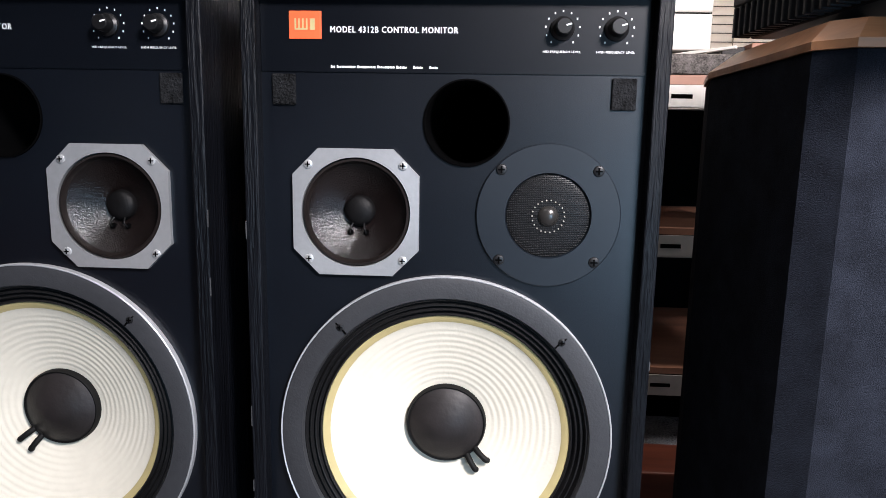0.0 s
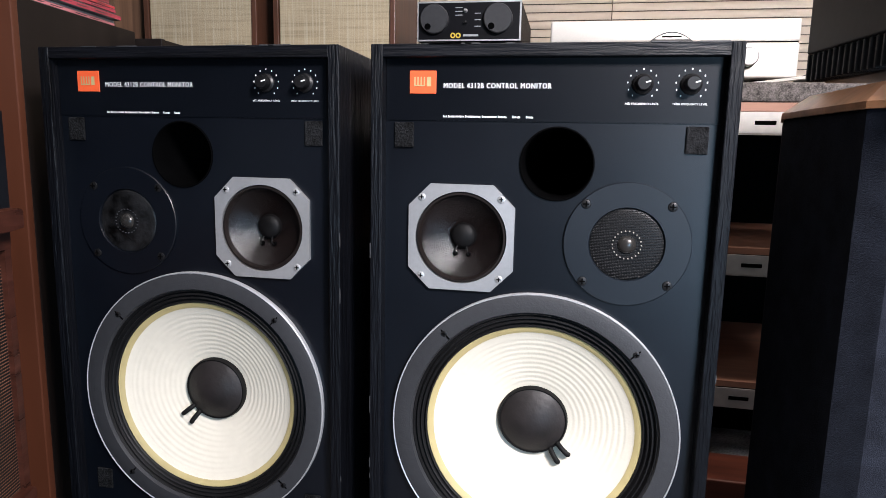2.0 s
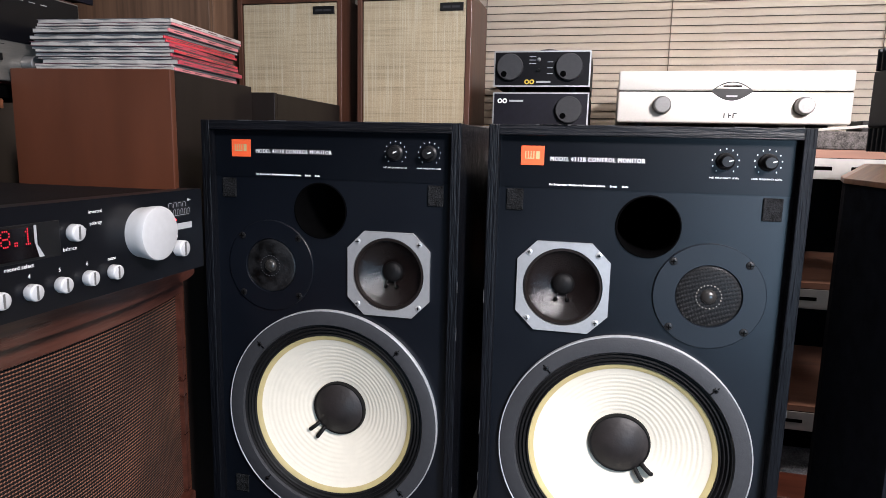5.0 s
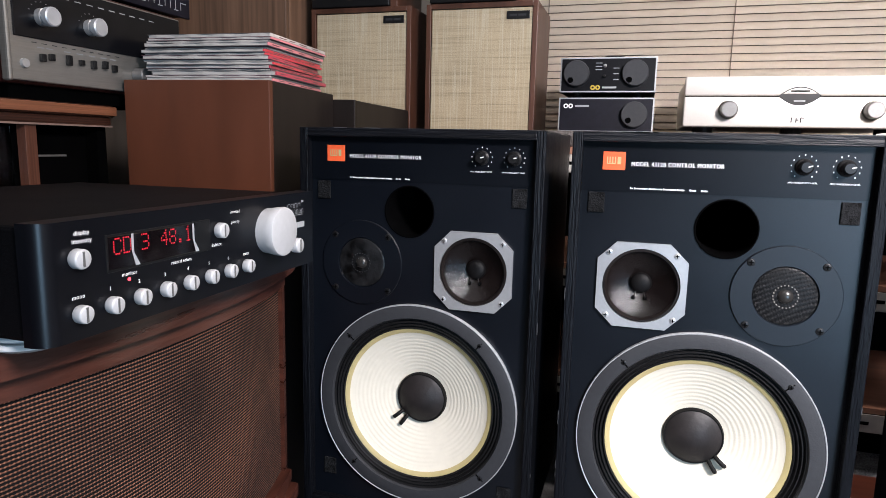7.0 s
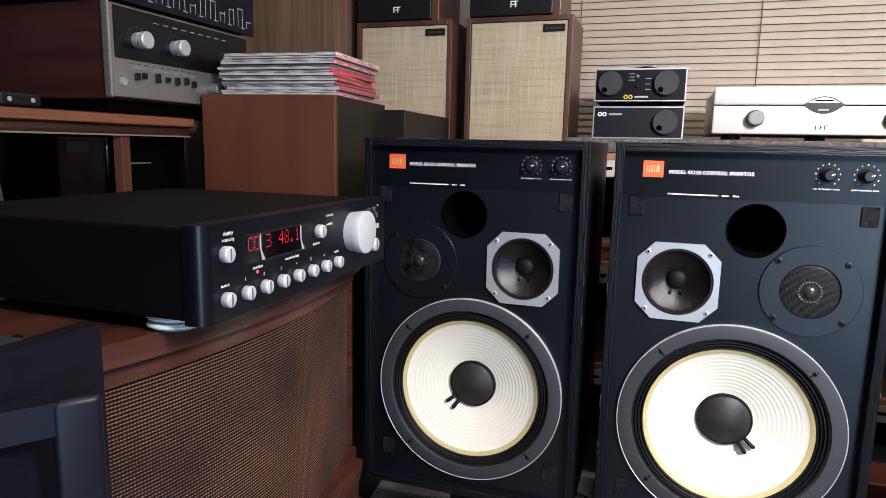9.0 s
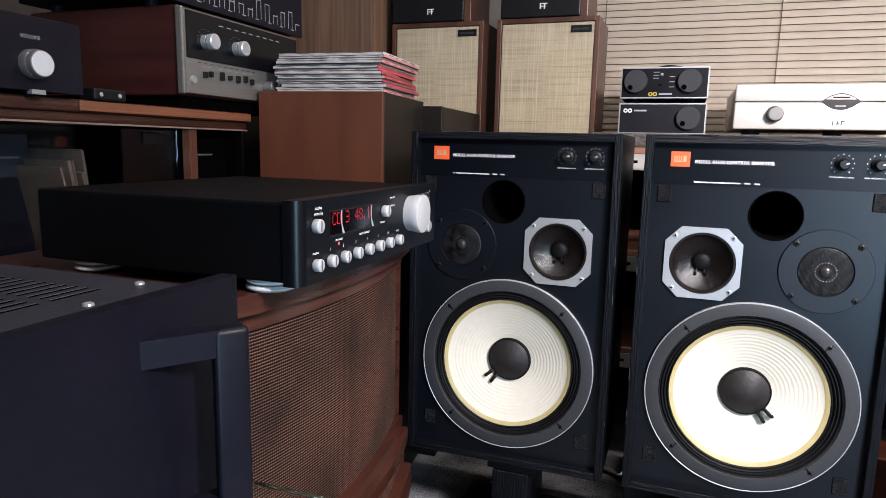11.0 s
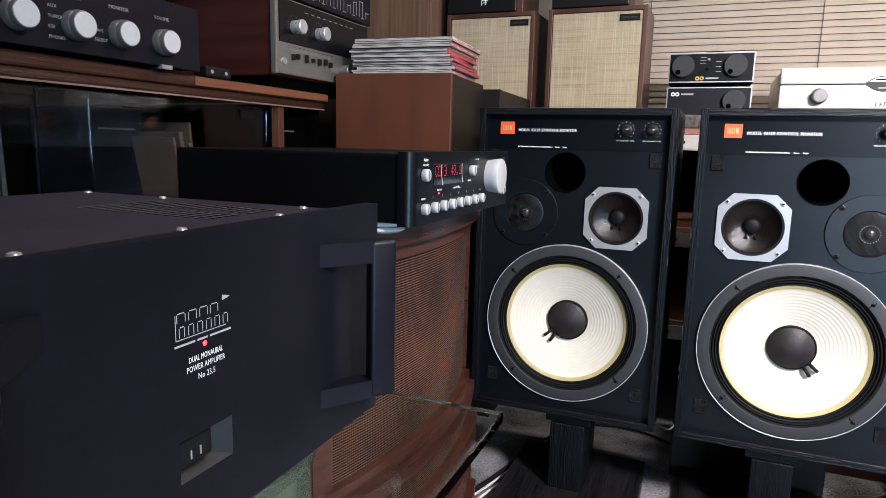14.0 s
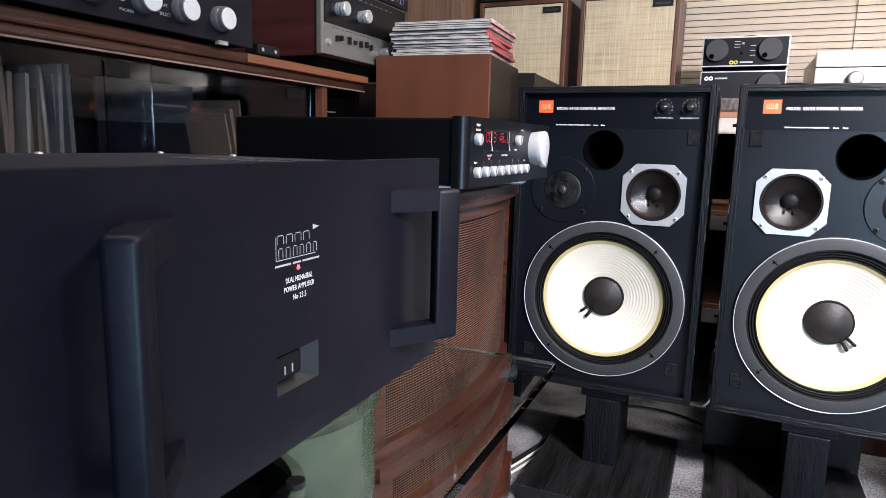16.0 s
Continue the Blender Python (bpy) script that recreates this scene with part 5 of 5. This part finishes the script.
# ---- bookshelf loudspeakers with linen grilles ----
def shelf_speaker(x, label):
    root = thing("bookshelf_loudspeaker", pose(x, 1.27, 0.64), label, "loudspeaker", "linen-fronted loudspeakers")
    w, h = 0.1385, 0.468
    bm = box(-w, -w + 0.012, 0, 0.2, 0, h, 0.001)
    box(w - 0.012, w, 0, 0.2, 0, h, 0.001, bm=bm)
    box(-w + 0.012, w - 0.012, 0, 0.2, h - 0.012, h, 0.001, bm=bm)
    box(-w + 0.012, w - 0.012, 0, 0.2, 0, 0.012, 0.001, bm=bm)
    box(-w + 0.012, w - 0.012, 0.18, 0.2, 0.012, h - 0.012, bm=bm)
    part("cabinet", bm, "walnut", root, "walnut cabinet")
    part("grille", box(-w + 0.013, w - 0.013, 0.004, 0.018, 0.013, h - 0.013, 0.003), "linen", root, "beige slub linen grille")
    b = part("badge", box(w - 0.075, w - 0.020, 0.001, 0.005, h - 0.040, h - 0.022, 0.0006), "black", root, "dark name badge")
    part("badge_print", bars([(w - 0.068, w - 0.05), (w - 0.047, w - 0.028)], 0.0006, h - 0.034, h - 0.029), "frame_grey", b)
    return root


shelf_speaker(-0.833, "walnut bookshelf loudspeaker with beige linen grille by the pier")
shelf_speaker(-0.516, "walnut bookshelf loudspeaker with beige linen grille by the blind")
solid("speaker_bench", box(-0.99, -0.37, 1.275, 1.52, 0.0, 0.64, 0.003), "box_dark", "dark wooden bench carrying the linen-fronted loudspeakers", "bench")
for x in (-0.853, -0.530):
    root = thing("small_black_loudspeaker", pose(x, 1.275, 1.108), "small black-fronted loudspeaker standing on another", "loudspeaker", "small black loudspeakers")
    part("cabinet", box(-0.118, 0.118, 0.004, 0.19, 0, 0.30, 0.002), "walnut", root, "walnut cabinet")
    part("front", box(-0.116, 0.100, -0.008, 0.004, 0.002, 0.298, 0.003), "black", root, "black cloth front")
    bm = bars([(-0.008, -0.0055), (0.0035, 0.006)], -0.0086, 0.022, 0.037)
    bars([(-0.008, 0.012)], -0.0087, 0.035, 0.037, bm)
    bars([(-0.004, 0.009)], -0.0088, 0.028, 0.030, bm)
    part("maker_mark", bm, "white_ink", root)


# ---- steel shelving with small amplifiers ----
root = thing("steel_shelving", pose(0, 0, 0), "slotted angle-steel shelving with felt-topped boards", "shelf")
YS = 1.08
for zt, felt in ((0.803, True), (0.559, False), (0.316, False)):
    part("shelf_board", box(-0.36, 0.62, YS + 0.002, 1.52, zt - 0.048, zt - 0.033 if felt else zt - 0.037), "plywood", root)
    if felt:
        part("felt_cover", box(-0.36, 0.60, YS - 0.004, 1.52, zt - 0.033, zt, 0.006), "felt", root, "speckled grey felt cover")
    zs = zt - 0.048
    beam = part("slotted_beam", plate_with_holes(-0.37, 0.62, zs - 0.036, zs - 0.001, YS, [], 0.0025), "steel", root, "grey slotted steel beam")
    for i in range(15):
        xx = -0.33 + i * 0.065
        part("slot", box(xx - 0.017, xx + 0.017, YS - 0.0030, YS - 0.0020, zs - 0.0225, zs - 0.0155, 0.0004), "dark", beam)
    part("return_flange", box(-0.37, 0.62, YS, YS + 0.035, zs - 0.0385, zs - 0.036), "steel", beam)
for xx in (-0.37, 0.60):
    part("upright", box(xx, xx + 0.035, YS + 0.003, YS + 0.038, 0, 1.0 if xx > 9 else 0.79), "steel", root)
# Black sheet added for the shade behind the shelves.
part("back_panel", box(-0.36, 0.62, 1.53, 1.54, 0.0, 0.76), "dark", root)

def small_amp(z, two, label):
    root = thing("small_integrated_amplifier", pose(-0.205, 1.18, z), label, "amplifier", "stacked small amplifiers")
    w, h = 0.1015, 0.074
    part("case", box(-w, w, 0.004, 0.29, 0, h, 0.002), "anod_rough", root)
    part("bright_trim", plate_with_holes(-w, w, 0.0, h, 0.002, [], 0.006), "silver", root, "thin bright face trim")
    part("front_panel", box(-w + 0.003, w - 0.003, -0.0052, -0.003, 0.003, h - 0.003, 0.0005), "anod_pre" if two else "anod", root)
    for kx in ((-0.066, 0.058) if two else (0.061,)):
        k = part("round_knob", lathe([(0, 0.012), (0.026, 0.012), (0.0275, 0.0105), (0.0275, 0)], kx, h / 2 + (0.003 if two else 0.001), -0.0052, 48), "frame_grey", root, "flat dark grey knob", 40)
        part("finger_dimple", lathe([(0, 0.0126), (0.0058, 0.0126), (0.0062, 0.012)], kx - 0.012, h / 2 - 0.012, -0.0052, 20), "dark", k)
    y = -0.0056
    if two:
        part("toggle", lathe([(0, 0.010), (0.002, 0.010), (0.0026, 0.002), (0.004, 0)], -0.006, h - 0.018, -0.0052, 12), "chrome", root, smooth=50)
        part("toggle", lathe([(0, 0.010), (0.002, 0.010), (0.0026, 0.002), (0.004, 0)], -0.006, h - 0.040, -0.0052, 12), "black", root, smooth=50)
        for i in range(3):
            part("print_line", bars([(-0.026, -0.012)], y, h - 0.013 - i * 0.007, h - 0.0115 - i * 0.007), "grey_ink", root)
            part("print_line", bars([(0.012, 0.024)], y, h - 0.024 - i * 0.012, h - 0.0225 - i * 0.012), "grey_ink", root)
    cx = -0.030 if two else -0.086
    cz = 0.010 if two else h - 0.018
    mk = bmesh.new()
    for dx in (0, 0.0105):
        lathe([(0.0052, 0.0004), (0.0025, 0.0006), (0.0025, 0.0004)], cx + dx, cz, -0.0052, 20, bm=mk)
    part("maker_mark", mk, mat("gold_print", (0.55, 0.38, 0.04), 0.5) if two else "white_ink", root)
    part("maker_line", bars([(cx + 0.020, cx + 0.050)], y, cz - 0.002, cz + 0.002), "grey_ink", root)
    return root


small_amp(0.8035, False, "small dark power supply with one grey knob")
small_amp(0.8890, True, "small black amplifier with two large grey knobs")
for i, (xx, yy) in enumerate(((-0.27, 1.22), (-0.14, 1.22), (-0.27, 1.42), (-0.14, 1.42))):
    solid("rubber_spacer", lathe([(0, 0), (0.008, 0), (0.008, 0.0115), (0, 0.0115)], 0, 0, 0, 14, axis="z"), "rubber", "black rubber spacer between stacked amplifiers", "spacer", group="spacers", m=pose(xx, yy, 0.8775))
root = solid("coiled_lead", tube([(-0.24, 1.26, 0.966), (-0.20, 1.24, 0.972), (-0.16, 1.25, 0.968), (-0.15, 1.29, 0.970), (-0.19, 1.30, 0.975), (-0.24, 1.28, 0.968), (-0.26, 1.31, 0.966)], 0.003), "rubber", "short black lead coiled on the small amplifier", "cable", smooth=60)

# pale integrated amplifier
root = thing("pale_amplifier", pose(0.168, 1.15, 0.803), "pale champagne amplifier with dark eye-shaped display", "amplifier")
W = 0.2140
part("case", box(-W + 0.004, W - 0.004, 0.010, 0.35, 0.014, 0.112, 0.003), "champagne", root)
for a, b in ((0.014, 0.0745), (0.0762, 0.1145)):
    bm = box(-W, W, -0.004, 0.010, a, b, 0.004, 3)
    part("front_panel", bm, "champagne", root, smooth=40)
part("panel_gap", box(-W + 0.002, W - 0.002, -0.001, 0.010, 0.0735, 0.0770), "dark", root)
bm = bmesh.new()
pts = []
for i in range(25):
    f = -1 + 2 * i / 24
    pts.append((0.0385 * f, 0.0185 * (1 - f * f)))
pts += [(x, -z) for x, z in reversed(pts[1:-1])]
vs = [bm.verts.new((x, -0.0046, 0.0755 + z)) for x, z in pts]
bm.faces.new(vs)
eye = part("display_eye", bm, "black", root, "dark eye-shaped display")
bm = bmesh.new()
pts = [(0.036 * f, 0.0160 * (1 - f * f)) for f in [-1 + 2 * i / 24 for i in range(25)]]
pts = [p for p in pts if p[1] > 0.0035]
bm.faces.new([bm.verts.new((x, -0.0050, 0.0755 + z)) for x, z in pts])
part("display_upper", bm, "recv_face", eye)
part("display_print", bars([(-0.017, 0.017)], -0.0053, 0.0835, 0.0865), "dark", eye)
part("display_print", bars([(-0.010, 0.010)], -0.0052, 0.0645, 0.0675), "grey_ink", eye)
for kx in (-0.1285, 0.1285):
    part("volume_knob", lathe([(0, 0.022), (0.014, 0.022), (0.0155, 0.0205), (0.0165, 0.018), (0.0165, 0.0), (0.0185, 0)], kx, 0.048, -0.004, 40), "dark_silver", root, "brushed grey knob", 40)
bm = bars([(-0.012, -0.010), (-0.0035, -0.0015), (0.0045, 0.0065)], -0.0046, 0.024, 0.034)
bars([(-0.0035, 0.002), ], -0.0047, 0.028, 0.030, bm)
bars([(0.0045, 0.012)], -0.0047, 0.032, 0.034, bm)
part("maker_mark", bm, "frame_grey", root)
part("print_line", bars([(0.165, 0.190)], -0.0046, 0.050, 0.0515), "grey_ink", root)
for sx in (-0.17, 0.0, 0.17):
    part("foot", lathe([(0, 0), (0.02, 0), (0.02, 0.014), (0, 0.014)], sx, 0, 0.05, 20, axis="z"), "black", root)

solid("pale_batten", box(-0.055, 0.055, -0.005, 0.005, 0, 0.005, 0.0008), "champagne", "thin pale batten propped on the felt shelf", "batten", m=pose(0.352, 1.105, 0.8065, 0, -5.0, -25))
solid("brown_block", box(0.405, 0.445, 1.16, 1.24, 0.8032, 0.826, 0.002), "box_dark", "small dark brown wooden block on felt", "block")
solid("brown_block", box(0.447, 0.478, 1.14, 1.22, 0.8032, 0.830, 0.002), "plywood", "small reddish wooden block on felt", "block")
# Dark block hides lit carpet where the loudspeaker's shadow falls.
solid("dark_crate", box(-0.215, 0.085, 0.79, 1.06, 0.0, 0.165, 0.003), "box_dark", "added dark block standing in for shadow behind the stands", "crate")
solid("red_board_box", box(0.095, 0.60, 0.955, 1.06, 0.0, 0.150, 0.003), "red_board", "reddish stained wooden box on the carpet", "box")

# ---- blind ----
root = thing("venetian_blind", pose(0, 0, 0), "closed cream venetian blind across the back wall", "blind")
PITCH = 0.0199
first = None
for i in range(57):
    z = 0.555 + i * PITCH
    if first is None:
        bm = bmesh.new()
        prof = [(-0.0091, -0.0022), (-0.005, -0.0025), (0.0, -0.0017), (0.005, -0.0003), (0.0091, 0.0014)]
        rows_ = [[bm.verts.new((x, 0.0 + d, h)) for h, d in prof] for x in (-0.58, 2.35)]
        for a in range(len(prof) - 1):
            bm.faces.new((rows_[0][a], rows_[1][a], rows_[1][a + 1], rows_[0][a + 1]))
        bmesh.ops.solidify(bm, geom=list(bm.faces), thickness=0.0008)
        first = part("slat", bm, "slat", root, smooth=60)
        first.location = (0, 1.60, z)
    else:
        s = new("slat", first.data)
        s.parent = root
        s.location = (0, 1.60, z)
part("head_rail", box(-0.58, 2.35, 1.585, 1.75, 1.685, 1.72, 0.002), "slat", root)
for xx in (-0.40, 0.085, 0.58, 1.07, 1.56, 2.05):
    part("ladder_cord", tube([(xx, 1.5925, 0.48), (xx, 1.5925, 1.0), (xx, 1.5925, 1.70)], 0.0012, 6), "cord", root)

# ---- tall black loudspeaker with finned amplifier on top ----
root = thing("tower_loudspeaker", pose(0, 0, 0), "black cloth tower loudspeaker with oak cap", "loudspeaker")
PLAN = [(0.241, 0.506), (0.263, 0.485), (0.50, 0.485), (0.53, 0.515), (0.53, 0.74), (0.50, 0.80), (0.262, 0.80), (0.236, 0.709)]
CEN = (0.385, 0.645)


def about(k):
    return [(CEN[0] + (x - CEN[0]) * k, CEN[1] + (y - CEN[1]) * k) for x, y in PLAN]


part("cloth_body", softened(prism(about(0.985), 0.03, 0.7245), 0.002), "tower_cloth", root, "black knit cloth body")
part("plinth", prism(about(0.98), 0.0, 0.03), "black", root)
bm = prism(about(1.0), 0.7247, 0.7310)
prism(about(1.0), 0.7310, 0.750, bm, 0.84, CEN)
part("oak_cap", bm, "oak", root, "oiled oak cap with sloping edge")

root = thing("finned_amplifier", pose(0.299, 0.387, 0.750, 0, 0, 6.6), "black power amplifier with rows of cooling fins", "amplifier")
part("body", box(0.012, 0.32, 0.012, 0.322, 0.015, 0.141, 0.003), "heat", root)
part("side_plate", box(-0.006, 0.012, 0.0, 0.326, 0.046, 0.115, 0.002), "heat", root, "plain dark side plate")
part("front_plate", box(-0.006, 0.33, -0.012, -0.0005, 0.046, 0.115, 0.002), "heat", root, "plain dark front plate")
for fx, fy in ((0.09, 0.15), (0.09, 0.28), (0.20, 0.15), (0.20, 0.28)):
    part("foot", lathe([(0, 0), (0.012, 0), (0.014, 0.003), (0.014, 0.0155), (0, 0.0155)], fx, 0, fy, 20, axis="z"), "rubber", root, smooth=40)
for z0, z1 in ((0.016, 0.0455), (0.1155, 0.143)):
    for i in range(30):
        part("cooling_fin", box(-0.006, 0.0125, 0.003 + i * 0.0109, 0.0072 + i * 0.0109, z0, z1, 0.0008, 1), "heat", root)
    for i in range(29):
        part("cooling_fin", box(0.006 + i * 0.0109, 0.0102 + i * 0.0109, -0.006, 0.0125, z0, z1), "heat", root)

# ---- cables ----
for pts in ([(-0.64, 0.36, 0.006), (-0.594, 0.478, 0.006), (-0.555, 0.60, 0.006), (-0.526, 0.725, 0.006), (-0.49, 0.88, 0.006)],
            [(-0.625, 0.35, 0.006), (-0.580, 0.470, 0.006), (-0.543, 0.595, 0.006), (-0.515, 0.720, 0.006), (-0.478, 0.87, 0.006)]):
    solid("speaker_cable", tube(pts, 0.0028), "white_cable", "white speaker cable lying on the carpet", "cable", group="cables", smooth=60)
solid("speaker_cable", tube([(-0.28, 0.80, 0.12), (-0.24, 0.72, 0.14), (-0.215, 0.66, 0.165), (-0.20, 0.70, 0.19)], 0.002), "white_cable", "thin pale cable hanging behind the loudspeaker", "cable", smooth=60)
solid("speaker_cable", tube([(0.20, 0.86, 0.005), (0.235, 0.90, 0.006), (0.262, 0.93, 0.02), (0.262, 0.95, 0.045), (0.24, 0.96, 0.05), (0.225, 0.93, 0.02), (0.23, 0.88, 0.005)], 0.004), "rubber", "black cable loop on the carpet", "cable", group="cables", smooth=60)
solid("speaker_cable", tube([(-0.50, 0.90, 0.005), (-0.43, 0.965, 0.005), (-0.36, 0.985, 0.005), (-0.28, 0.975, 0.005), (-0.22, 0.94, 0.005)], 0.003), "rubber", "thin black cable curving over the carpet", "cable", group="cables", smooth=60)
solid("speaker_cable", tube([(-0.655, 0.37, 0.005), (-0.60, 0.50, 0.005), (-0.555, 0.64, 0.006), (-0.52, 0.78, 0.006), (-0.47, 0.92, 0.005)], 0.0045), "rubber", "thick black cable beside the white ones", "cable", group="cables", smooth=60)
